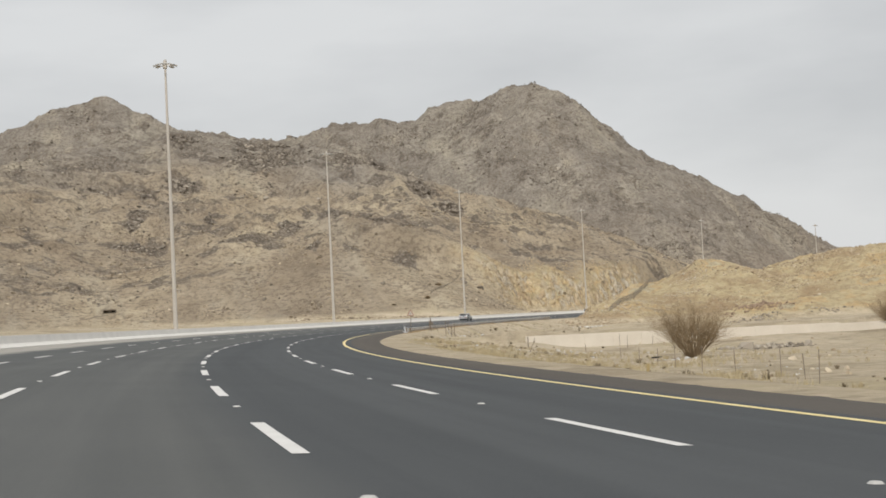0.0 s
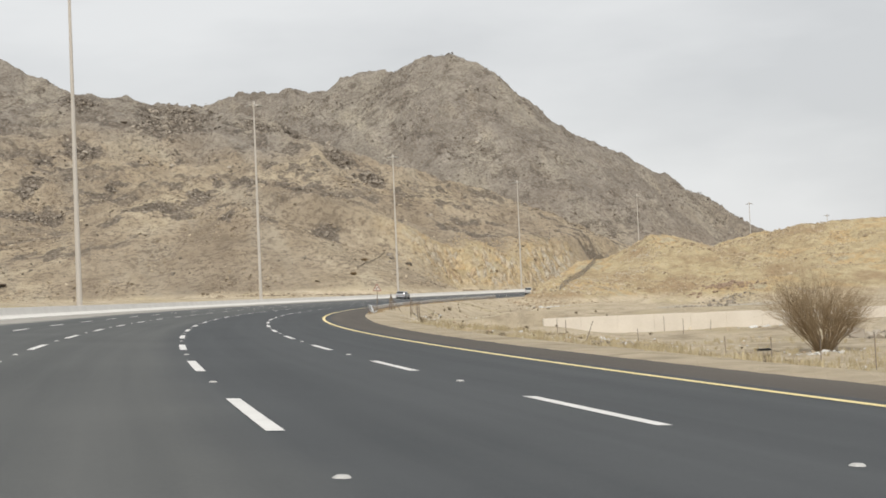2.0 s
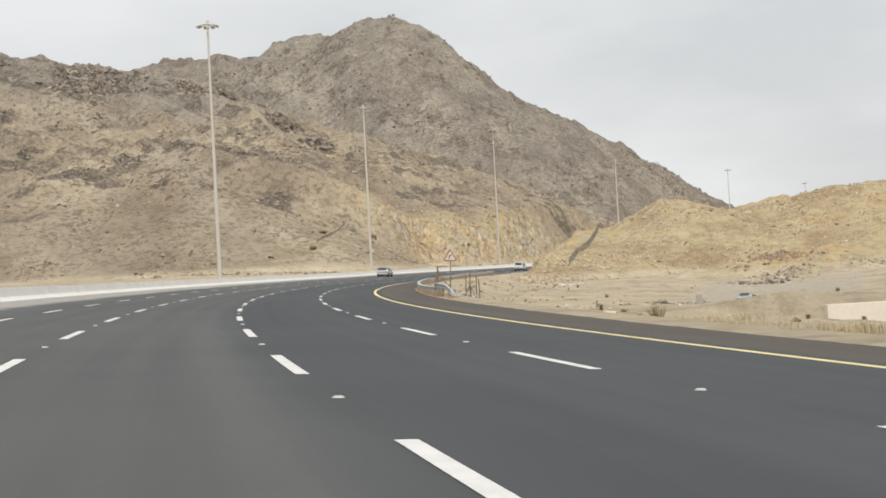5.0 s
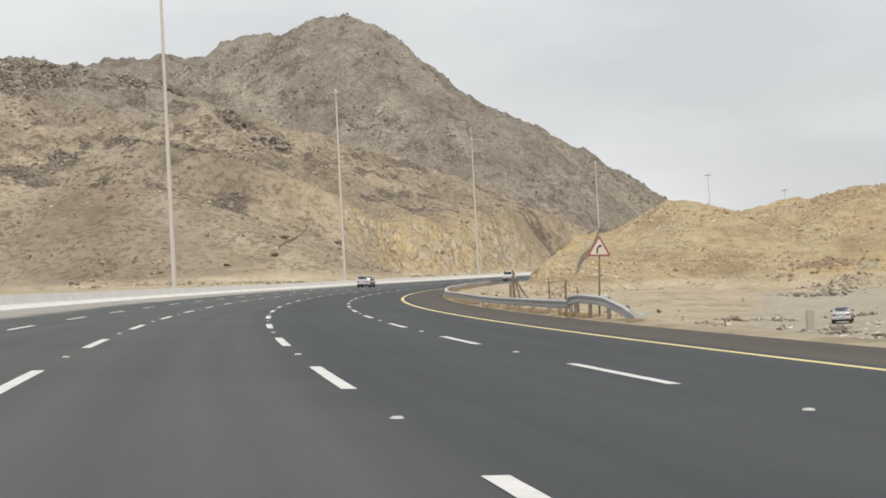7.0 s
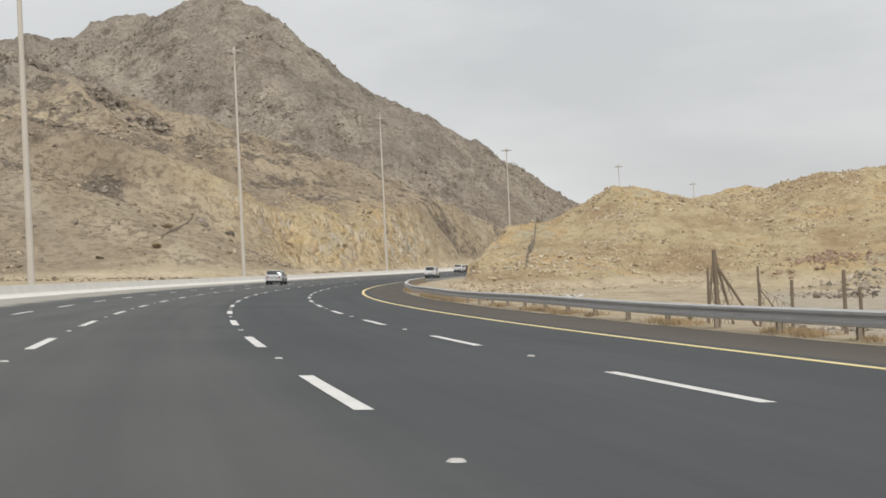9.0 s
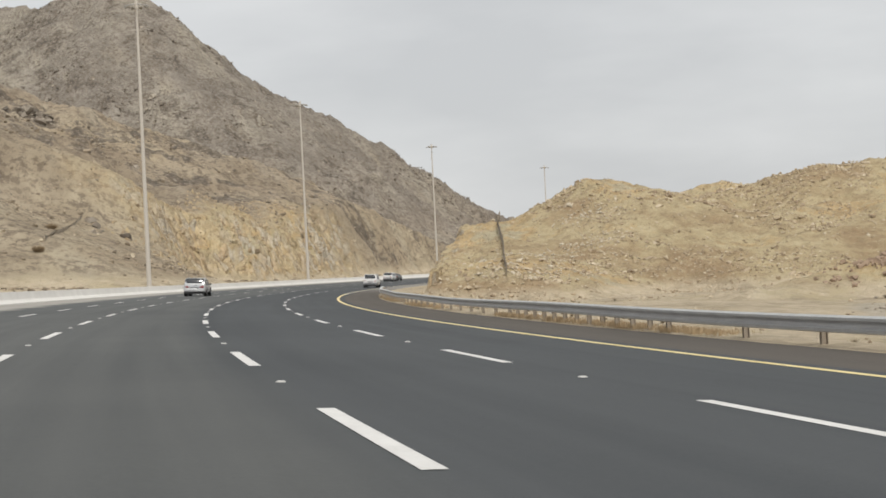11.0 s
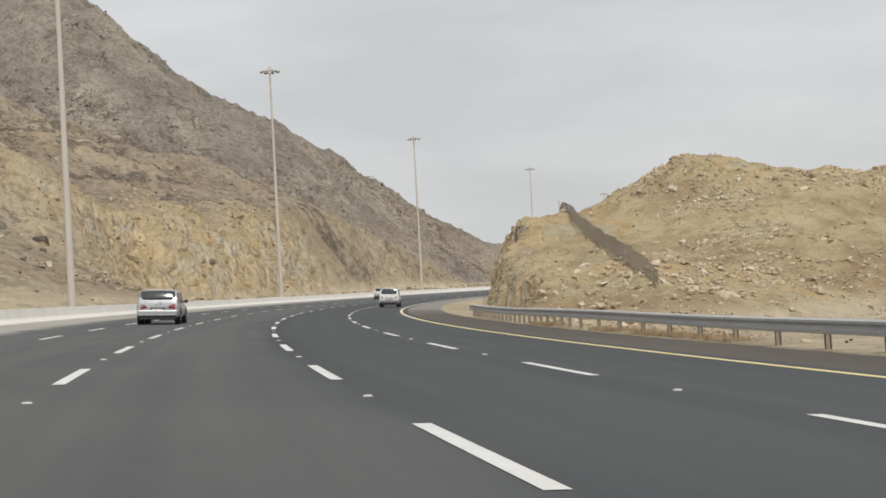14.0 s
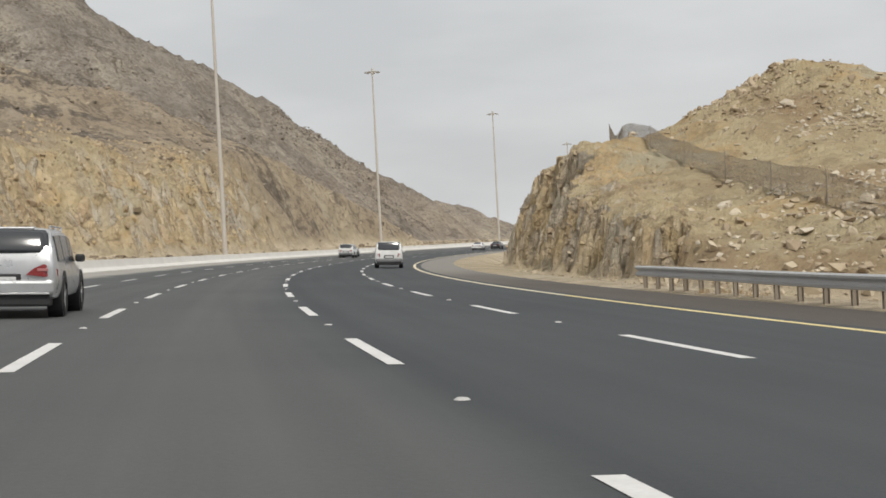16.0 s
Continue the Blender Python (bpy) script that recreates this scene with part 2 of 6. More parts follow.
    dark = m.ramp(tone_b, (0.0, (0.085, 0.074, 0.063)), (0.5, (0.150, 0.128, 0.107)), (1.0, (0.31, 0.266, 0.218)))
    dark = m.mix(m.ramp(gap_b, (0.0, 0.7), (0.10, 0.0)), dark, (0.06, 0.05, 0.042))
    hill = m.ramp(pale, (0.0, 1.0), (0.4, 0.0))
    col = m.mix(m.math("MULTIPLY", out_mask, hill), col, dark)
    speck = m.ramp(m.noise(pos, 1.5, 5, 0.75), (0.57, 0.0), (0.67, 0.55))
    clump = m.ramp(m.noise(pos, 0.07, 5, 0.65), (0.38, 0.5), (0.56, 1.0))
    pebble = m.ramp(m.noise(pos, 0.62, 6, 0.75), (0.49, 0.0), (0.57, 0.72))
    speck = m.math("MAXIMUM", speck, pebble)
    col = m.mix(m.math("MULTIPLY", m.math("MULTIPLY", speck, clump), hill), col, (0.14, 0.11, 0.085))
    bright = m.ramp(m.noise(pos, 1.1, 4, 0.7), (0.61, 0.0), (0.72, 0.45))
    col = m.mix(m.math("MULTIPLY", bright, hill), col, (0.50, 0.43, 0.33))
    # ochre hills and cuttings
    zone = m.noise(m.node("ShaderNodeMapping", Vector=pos, Location=(61.0, 23.0, 7.0)).outputs["Vector"], 0.055, 6, 0.66)
    och = m.ramp(zone, (0.36, (0.320, 0.222, 0.142)), (0.44, (0.425, 0.330, 0.220)), (0.51, (0.492, 0.404, 0.280)), (0.57, (0.500, 0.350, 0.200)), (0.63, (0.440, 0.385, 0.300)))
    fine = m.noise(pos, 0.45, 8, 0.74)
    och = m.mix(m.ramp(fine, (0.40, 0.55), (0.50, 0.0)), och, (0.255, 0.190, 0.125))
    och = m.mix(m.ramp(fine, (0.54, 0.0), (0.66, 0.5)), och, (0.585, 0.510, 0.385))
    och = m.mix(1.0, och, (1.12, 1.135, 1.0), "MULTIPLY")
    col = m.mix(m.ramp(ochre, (0.15, 0.0), (0.85, 0.9)), col, och)
    # bare faces of the cuttings: blocks of cream, ochre, brown and grey
    up = m.node("ShaderNodeSeparateXYZ", Vector=m.node("ShaderNodeNewGeometry").outputs["Normal"]).outputs["Z"]
    steep = m.math("MULTIPLY", m.ramp(m.math("ADD", up, m.math("MULTIPLY", ragged, 0.5)), (0.45, 1.0), (0.74, 0.0)), m.ramp(ochre, (0.2, 0.0), (0.5, 1.0)))
    hue = m.math("ADD", m.math("MULTIPLY", tone_a, 0.42), m.math("MULTIPLY", m.noise(pos, 0.06, 5, 0.65), 0.80))
    face = m.ramp(hue, (0.22, (0.30, 0.205, 0.125)), (0.38, (0.43, 0.300, 0.175)), (0.52, (0.56, 0.430, 0.235)), (0.64, (0.48, 0.395, 0.285)), (0.78, (0.53, 0.490, 0.405)), (0.92, (0.36, 0.330, 0.280)))
    face = m.mix(0.4, face, m.ramp(tone_b, (0.0, (0.22, 0.160, 0.110)), (0.5, (0.44, 0.345, 0.230)), (1.0, (0.62, 0.540, 0.415))))
    joint = m.ramp(fine, (0.44, 1.0), (0.56, 0.15))
    face = m.mix(m.math("MULTIPLY", m.ramp(gap_a, (0.0, 0.75), (0.05, 0.0)), joint), face, (0.135, 0.100, 0.070))
    face = m.mix(m.math("MULTIPLY", m.ramp(gap_b, (0.0, 0.7), (0.06, 0.0)), joint), face, (0.135, 0.100, 0.070))
    face = m.mix(m.ramp(fine, (0.36, 0.45), (0.44, 0.0)), face, (0.19, 0.140, 0.095))
    face = m.mix(1.0, face, (1.16, 1.18, 1.22), "MULTIPLY")
    col = m.mix(m.math("MULTIPLY", steep, 0.85), col, face)
    # sand, gravel and crust of the flats
    sand_a = m.ramp(n_small, (0.3, (0.47, 0.385, 0.270)), (0.7, (0.605, 0.508, 0.372)))
    sand_b = m.ramp(n_small, (0.3, (0.36, 0.290, 0.205)), (0.7, (0.50, 0.415, 0.300)))
    sand = m.mix(m.ramp(m.noise(pos, 0.14, 6, 0.7), (0.42, 0.0), (0.58, 0.75)), sand_a, sand_b)
    sand = m.mix(m.ramp(m.noise(pos, 0.42, 7, 0.7), (0.53, 0.0), (0.60, 0.5)), sand, (0.265, 0.22, 0.155))
    shifted = m.node("ShaderNodeMapping", Vector=pos, Location=(37.0, 11.0, 0.0)).outputs["Vector"]
    sand = m.mix(m.ramp(m.noise(shifted, 0.22, 6, 0.65), (0.53, 0.0), (0.62, 0.7)), sand, (0.60, 0.515, 0.39))
    straw = m.ramp(m.noise(shifted, 0.11, 6, 0.7), (0.52, 0.0), (0.62, 0.55))
    sand = m.mix(straw, sand, m.mix(n_small, (0.33, 0.265, 0.145), (0.51, 0.425, 0.255)))
    # brown patches, and shade streaks among the hummocks put into the sand's colour
    brown_shade = m.noise(m.node("ShaderNodeMapping", Vector=pos, Location=(5.0, 91.0, 0.0)).outputs["Vector"], 0.17, 6, 0.62)
    sand = m.mix(m.ramp(brown_shade, (0.54, 0.0), (0.64, 0.6)), sand, m.mix(n_small, (0.235, 0.185, 0.122), (0.36, 0.295, 0.205)))
    gravel = m.ramp(m.math("ADD", track, m.math("MULTIPLY", ragged, 0.9)), (0.38, 0.0), (0.62, 0.7))
    sand = m.mix(gravel, sand, m.ramp(n_small, (0.3, (0.36, 0.320, 0.262)), (0.7, (0.51, 0.460, 0.380))))
    sand = m.mix(1.0, sand, (1.10, 1.115, 1.13), "MULTIPLY")
    col = m.mix(m.ramp(pale, (0.3, 0.0), (0.9, 0.9)), col, sand)
    m.colour(col)
    h = m.math("ADD", m.noise(pos, 0.3, 9, 0.72), m.math("MULTIPLY", n_small, 0.5))
    h = m.math("ADD", h, m.math("MULTIPLY", m.math("MULTIPLY", m.math("MINIMUM", gap_a, 0.25), m.math("MAXIMUM", steep, m.math("MULTIPLY", slope_rock, 0.5))), 1.6))
    m.bump(h, 0.9, 1.3)
    return m.mat


def asphalt_material(name, a, b, worn=0.0, dust=0.0, drifted=False):
    m = Nodes(name, 0.82)
    m.set("Specular IOR Level", 0.3)
    pos = m.place()
    co = m.coords("UV")
    track = m.node("ShaderNodeMapping", Vector=co, Scale=(0.02, 1.0, 1.0)).outputs["Vector"]
    streak = m.noise(track, 1.6, 4, 0.55)
    patch = m.noise(pos, 0.12, 5, 0.6)
    grain = m.noise(pos, 22.0, 4, 0.7)
    band = m.noise(m.node("ShaderNodeMapping", Vector=co, Scale=(0.006, 0.42, 1.0)).outputs["Vector"], 1.0, 3, 0.5)
    streak = m.math("ADD", m.math("MULTIPLY", streak, 0.5), m.math("MULTIPLY", band, 0.5))
    f = m.math("ADD", m.math("MULTIPLY", streak, 0.6), m.math("ADD", m.math("MULTIPLY", patch, 0.25), m.math("MULTIPLY", grain, 0.2)))
    col = m.ramp(f, (0.38, a), (0.62, b))
    if worn:
        # the older, sun-bleached lanes on the left of a paving seam
        across = m.node("ShaderNodeSeparateXYZ", Vector=co).outputs["Y"]
        across = m.math("ADD", across, m.math("MULTIPLY", m.math("SUBTRACT", patch, 0.5), 0.8))
        side = m.ramp(m.math("ADD", m.math("MULTIPLY", across, 0.05), 0.5), (0.585, 0.0), (0.635, 1.0))
        col = m.mix(m.math("MULTIPLY", side, worn), col, m.mix(1.0, col, (1.52, 1.46, 1.34), "MULTIPLY"))
    if dust:
        # drifted dust over the shoulder past the rail's end
        along = m.node("ShaderNodeSeparateXYZ", Vector=co).outputs["X"]
        far_end = m.ramp(m.math("ADD", m.math("MULTIPLY", m.math("SUBTRACT", along, 345.0), 0.01), m.math("MULTIPLY", patch, 0.3)), (0.2, 0.0), (0.65, 1.0))
        col = m.mix(m.math("MULTIPLY", far_end, dust), col, (0.255, 0.242, 0.218))
    if drifted:
        # pale dust swept against the barrier, with a ragged edge
        across = m.node("ShaderNodeSeparateXYZ", Vector=co).outputs["Y"]
        ragged = m.math("MULTIPLY", m.math("SUBTRACT", m.noise(pos, 0.35, 5, 0.6), 0.5), 2.4)
        edge = m.ramp(m.math("MULTIPLY", m.math("SUBTRACT", m.math("ADD", across, ragged), 10.6), 0.5), (0.0, 0.0), (0.55, 1.0))
        col = m.mix(1.0, col, (1.5, 1.45, 1.34), "MULTIPLY")
        col = m.mix(m.math("MULTIPLY", edge, 0.9), col, m.mix(patch, (0.27, 0.255, 0.228), (0.40, 0.378, 0.338)))
    m.colour(col)
    m.bump(grain, 0.35, 0.01)
    return m.mat


M_TERRAIN = terrain_material()
M_ASPHALT = asphalt_material("asphalt", (0.038, 0.042, 0.046), (0.064, 0.0685, 0.0725), 1.0)
M_SHOULDER = asphalt_material("shoulder_asphalt", (0.062, 0.053, 0.045), (0.094, 0.081, 0.068), 0.0, 0.85)
M_LEFTPAVE = asphalt_material("dusty_asphalt", (0.038, 0.042, 0.046), (0.064, 0.0685, 0.0725), drifted=True)
M_WHITE = speckled("road_paint_white", (0.52, 0.51, 0.49), (0.72, 0.71, 0.69), 2.0, 25.0, 0.7)
M_YELLOW = speckled("road_paint_yellow", (0.60, 0.48, 0.20), (0.78, 0.67, 0.36), 0.8, 20.0, 0.7)
M_CREAM = speckled("road_paint_cream", (0.58, 0.51, 0.34), (0.74, 0.67, 0.50), 0.8, 20.0, 0.7)
M_CONC = speckled("barrier_concrete", (0.55, 0.53, 0.50), (0.71, 0.69, 0.65), 0.6, 12.0, 0.85, bump=0.2)
M_LAMP = speckled("lamp_housing", (0.30, 0.29, 0.27), (0.40, 0.385, 0.36), 2.0, 20.0, 0.7, 0.0)
M_MAST = speckled("mast_galvanised", (0.45, 0.415, 0.37), (0.56, 0.52, 0.47), 0.3, 6.0, 0.7, 0.0)

# ---- ground: one sheet with the mountains in it ----
def ridge(x, y, pts, slope, sharp=1.0):
    """Height field of a ridge: a crest line of (x, y, z) that falls off on both sides."""
    best = np.full(x.shape, -1e3)
    for (ax, ay, az), (bx, by, bz) in zip(pts[:-1], pts[1:]):
        dx, dy = bx - ax, by - ay
        t = np.clip(((x - ax) * dx + (y - ay) * dy) / (dx * dx + dy * dy), 0, 1)
        d = np.hypot(x - ax - t * dx, y - ay - t * dy)
        best = np.maximum(best, az + t * (bz - az) - slope * (np.sqrt(d * d + 36 * sharp) - 6 * sharp ** 0.5))
    return best


def smax(a, b, k):
    h = np.clip(0.5 + 0.5 * (a - b) / k, 0, 1)
    return b + (a - b) * h + k * h * (1 - h)


REAR = [(112, 960, 131.8), (142, 956, 138.2), (170, 941, 137.8), (189, 927, 133.5), (204, 919, 142.4), (222, 910, 145.5), (230, 898, 142.3), (242, 889, 148.7), (255, 875, 148.0), (264, 867, 144.0), (277, 858, 130.9), (296, 846, 113.0), (317, 841, 97.7), (341, 833, 82.0), (367, 836, 70.5), (385, 844, 64.0), (402, 853, 60.0), (408, 843, 50.0), (424, 836, 38.0), (440, 827, 29.0)]
LEFT = [(-151, 875, 118.3), (-102, 882, 126.3), (-71, 884, 124.4), (-54, 885, 130.3), (-34, 886, 141.5), (-8, 887, 147.3), (8, 877, 138.6), (40, 856, 119.4), (64, 834, 112.7)]
FRONT = [(-128, 492, 56.1), (-93, 540, 66.0), (-49, 585, 72.2), (-5, 627, 82.7), (27, 646, 90.0), (54, 644, 88.1), (69, 638, 86.4), (83, 631, 81.2), (99, 624, 73.3), (115, 616, 62.6), (129, 603, 54.4), (143, 579, 41.0), (153, 556, 29.3), (164, 532, 16.5)]
FRONT_LOW = [(34, 466, 32.1), (68, 482, 41.2), (74, 461, 35.9), (86, 448, 27.2), (100, 445, 19.3)]
CUT_SPUR = [(100, 490, 31.0), (114, 480, 28.5), (128, 469, 24.0), (138.8, 462, 17.4), (154.5, 470, 11.6), (163.4, 480, 8.6), (172, 488, 3.5)]
RIGHT = [(137, 381, 2.0), (144, 376, 4.8), (148, 371, 10.8), (151, 366, 11.7), (152.5, 361, 15.0), (154, 356, 13.4), (158, 352, 11.6), (166, 356, 10.8), (175, 362, 12.8), (183, 362, 14.2), (189, 354, 16.0), (205, 342, 16.6), (245, 325, 17.4)]
RIGHT_LOW = [(154, 352, 11.0), (160, 345, 8.6), (170, 340, 8.8), (182, 334, 9.6), (200, 322, 11.0), (245, 310, 12.5)]
BROW = [(141, 381, 7.0), (137, 376, 7.7), (133.0, 367.5, 8.5), (129.5, 360, 7.5)]
RIGHT_FOOT = [(118, 296, -0.8), (127, 296, 0.2), (135, 294, 1.4), (146, 298, 2.6), (165, 302, 4.2), (200, 300, 6.0)]
FOOT_LEDGE = [(107.5, 331.0, 1.6), (113.0, 338.5, 3.4), (118.5, 347.0, 4.2), (123.5, 354.5, 5.0), (128.5, 361.0, 6.6)]
KNOB = [(186, 392, 13.6), (192, 381, 15.4), (197, 378, 13.8)]
FRONT_SPUR = [(30, 502, 33.7), (41, 501, 35.6), (51, 497, 37.1), (59, 494, 38.7), (64, 493, 41.4), (69, 492, 42.9), (75, 492, 41.1), (83, 495, 38.6), (91, 498, 34.9), (97, 497, 29.1)]
RIGHT_SPUR = [(142, 377, 5.6), (138.5, 371, 7.4), (136, 365, 9.0), (132, 357, 7.0), (126.7, 348, 5.6), (118.4, 335.5, 3.7), (112.2, 325.8, 1.9)]
FAR = [(669, 1170, 50.1), (700, 1148, 36.1), (656, 1126, 28.7), (675, 1114, 26.6), (706, 1095, 15.2)]


def step01(v, a, b):
    t = np.clip((v - a) / (b - a), 0, 1)
    return t * t * (3 - 2 * t)


def ground_height(x, y):
    """Height of the land and its rock, ochre and pale values."""
    s, n = road_coords(x, y)
    zr = road_z(s, np.clip(n, -12, 20))
    xw = x + 14 * (fbm(x / 50, y / 50, 4, 3) - 0.5)
    yw = y + 14 * (fbm(x / 50 + 40, y / 50 - 7, 4, 5) - 0.5)
    rear = smax(ridge(xw, yw, REAR, 0.86), ridge(xw, yw, LEFT, 0.7), 6)
    front = smax(ridge(xw, yw, FRONT, 0.40), ridge(xw, yw, FRONT_LOW, 0.42), 8)
    front = smax(front, ridge(x, y, FRONT_SPUR, 0.46, 0.3), 3)
    front = smax(front, ridge(x, y, CUT_SPUR, 0.62, 0.2), 1.5)
    right = smax(ridge(x, y, RIGHT, 0.47, 0.15), ridge(x, y, RIGHT_SPUR, 0.34, 0.15), 1.5)
    right = smax(right, ridge(x, y, BROW, 0.5, 0.1), 0.8)
    right = smax(right, ridge(x, y, RIGHT_FOOT, 0.3, 0.1), 1.0)
    right = smax(right, ridge(x, y, FOOT_LEDGE, 0.34, 0.05), 0.6)
    right = smax(smax(right, ridge(x, y, RIGHT_LOW, 0.31, 0.15), 1.5), ridge(x, y, KNOB, 0.6, 0.1), 0.6)
    far = ridge(xw, yw, FAR, 0.5) + 16 * (fbm(x / 55, y / 55, 5, 65, True, 0.6) - 0.62)
    # the right-hand flat: a low wash, then a terrace behind a channel wall
    flat = -2.6 + 1.95 * step01(y + 0.12 * x, 136.4, 137.6) + (0.8 * step01(y, 139, 150) - 0.8 * step01(y, 156, 184)) * step01(x, 40, 46) - 1.7 * step01(y, 139, 162) + (0.5 + 0.25 * step01(x, 46, 58)) * step01(x, 30, 38) * step01(y + 0.12 * x, 118, 132) * (1 - step01(y + 0.12 * x, 136.2, 137)) + 1.3 * step01(y, 215, 310) + 0.5 * (fbm(x / 9, y / 9, 4, 9) - 0.5)
    # the side channel with its gravel track
    along, across = (x - 60) * 0.581 + (y - 185) * 0.814, (x - 60) * 0.814 - (y - 185) * 0.581
    flat = flat - np.interp(along, [-15, 10, 31, 60, 80, 108, 140], [0, 1.0, 1.35, 2.15, 2.0, 1.2, 0]) * np.exp(-((across + 2) / 15) ** 2)
    flat = flat + 0.9 * np.exp(-((x - 36.0) ** 2 / 14 + (y - 130) ** 2 / 30))
    edge = zr - 0.25 + 0.3 * (fbm(x / 5, y / 5, 3, 12) - 0.5) + 0.9 * (fbm(x / 3.4, y / 3.4, 3, 14) - 0.5) * step01(-n, 10.5, 14)
    outer = 22 + 8 * step01(s, 92, 108) * (1 - step01(s, 126, 142))
    outer = outer - 4.5 * step01(s, 138, 150)
    right_side = edge + (flat - edge) * step01(-n, 10.5, outer)
    left_side = zr - 0.1 + 1.2 * step01(n, 19, 40) + 0.6 * (fbm(x / 9, y / 9, 4, 9) - 0.5)
    plain = np.where(n < 0, right_side, left_side)
    hill = smax(smax(rear, front, 3), far, 4)
    gully = fbm(x / 70, y / 70, 4, 61, True, 0.5)
    rough = 8.0 * (fbm(x / 30, y / 30, 6, 21, True, 0.58) - 0.62) + 7.0 * (gully - 0.75)
    crags = 3.4 * (fbm(x / 8, y / 8, 4, 31, True, 0.62) - 0.5) + (0.8 + 0.9 * (rear > front)) * (fbm(x / 4.6, y / 4.6, 3, 33, True, 0.6) - 0.5)
    amt = step01(hill - plain, 2, 40)
    mnt = hill + (rough + crags) * amt + 1.0 * (fbm(x / 6, y / 6, 3, 8) - 0.5)
    rgt = right + 1.8 * (fbm(x / 9, y / 9, 5, 41, True, 0.58) - 0.6) + 0.5 * (fbm(x / 2.2, y / 2.2, 3, 44, True) - 0.5)
    # road cuts: the hills stop short of the road in steep broken faces
    cutw = 5.0 * (fbm(x / 9, y / 9, 5, 51) - 0.5)
    deep = step01(s, 425, 458)
    start = np.interp(s, [380, 424, 440, 455, 468, 491, 507, 540, 600], [21, 22, 30, 36, 30, 26, 27, 31, 33])
    block = 1.5 * (_hash2(np.floor(s / 1.6 + 0.3 * n), np.floor(n / 1.3 - 0.2 * s), 5) - 0.5) + 1.0 * (_hash2(np.floor(s / 3.7), np.floor(n / 2.9 + 0.4 * s), 6) - 0.5)
    cleft = 0.5 * (fbm(s / 1.9, n * 0.6, 4, 57, True, 0.6) - 0.6) + 0.25 * (_hash2(np.floor(s / 0.9 + 0.15 * n), np.floor(n / 1.1), 8) - 0.5)
    left_cap = zr + 0.2 + np.maximum(n - start + cutw + 0.9 * block * deep, 0) * (0.42 + 1.4 * deep)
    right_cap = zr - 0.2 + np.maximum(-n - 13.7 + 0.4 * cutw + 0.75 * block + cleft, 0) * 3.0
    cut_l, cut_r = step01(mnt - left_cap, -14, 4) * step01(left_cap - zr, 0, 1), rgt > right_cap
    broken = 4.0 * (fbm(x / 11, y / 11, 5, 53, True, 0.6) - 0.62)
    left_cap = left_cap + broken * deep * step01(left_cap - zr, 0.5, 5)
    right_cap = right_cap + 0.5 * broken * step01(right_cap - zr, 0.5, 3)
    mnt = np.minimum(mnt, left_cap + 0.03 * (mnt - left_cap))
    rgt = np.minimum(rgt, right_cap)
    z = smax(smax(plain, mnt, 0.8), rgt, 0.4)
    # the road's bed
    bed = zr - 0.35
    inside = step01(n, -10.5, -8.0) * (1 - step01(n, 16.0, 19.0)) * step01(1250 - s, 0, 50)
    z = z * (1 - inside) + bed * inside
    rock = np.where(rear > front + 1.0, 0.80, 0.12 + 0.55 * step01(front, 40, 80))
    rock = np.where(far > np.maximum(rear, front), 0.9, rock)
    on_right = (rgt >= mnt) & (rgt > plain - 0.3)
    rock = np.where(on_right, -0.5, rock)
    ochre = 0.8 * cut_l * deep * (1 - 0.8 * step01(s, 505, 570)) * (mnt > plain - 0.5) + np.where(on_right, 0.75 + 0.15 * cut_r, 0)
    pale = 1 - step01(z - plain, 0.2, 2.5)
    return z, rock, ochre, pale


# dark outcrops of the front hills: place, half width and half depth as seen from the road's start
OUTCROPS = [(58, 607, 14, 20), (60, 632, 14, 5), (22, 625, 8, 9), (37, 456, 7, 6), (52, 470, 4, 8), (68, 479, 5, 8), (80, 467, 5, 8), (82, 436, 4, 6), (2, 498, 13, 4), (7, 557, 4, 9), (3, 529, 5, 8),
            (21, 571, 7, 12), (28, 523, 4, 4), (1, 522, 4, 5), (55, 441, 2.5, 5), (66, 435, 2.5, 3), (105, 610, 5, 9), (116, 569, 6, 12), (123, 549, 6, 9), (92, 604, 6, 12), (91, 468, 3, 6)]


def outcrop_density(x, y):
    """0 to 1: how much dark rock breaks through the slope."""
    far_up = step01(y - 0.35 * x, 395, 440)
    d = np.maximum(0.5 * step01(fbm(x / 24, y / 15, 5, 72), 0.56, 0.64), 0.75 * step01(fbm(x / 8, y / 6, 4, 76), 0.58, 0.68)) * far_up * (1 - 0.15 * step01(y, 640, 720))
    edge = 1.3 * (fbm(x / 7, y / 7, 3, 74) - 0.5)
    for cx, cy, a, b in OUTCROPS:
        r = math.hypot(cx + 3, cy - 14)
        ux, uy = (cx + 3) / r, (cy - 14) / r
        across, along = (x - cx) * uy - (y - cy) * ux, (x - cx) * ux + (y - cy) * uy
        d = np.maximum(d, np.clip(1.45 - np.hypot(across / a, along / b) + edge, 0, 1))
    return d


def track_amount(x, y):
    """1 on the gravel track along the bottom of the side channel."""
    along, across = (x - 60) * 0.581 + (y - 185) * 0.814, (x - 60) * 0.814 - (y - 185) * 0.581
    return (1 - step01(np.abs(across - 1.0) - 0.03 * along, 4.0, 13.0)) * step01(along, -12, 6) * (1 - step01(along, 105, 125))


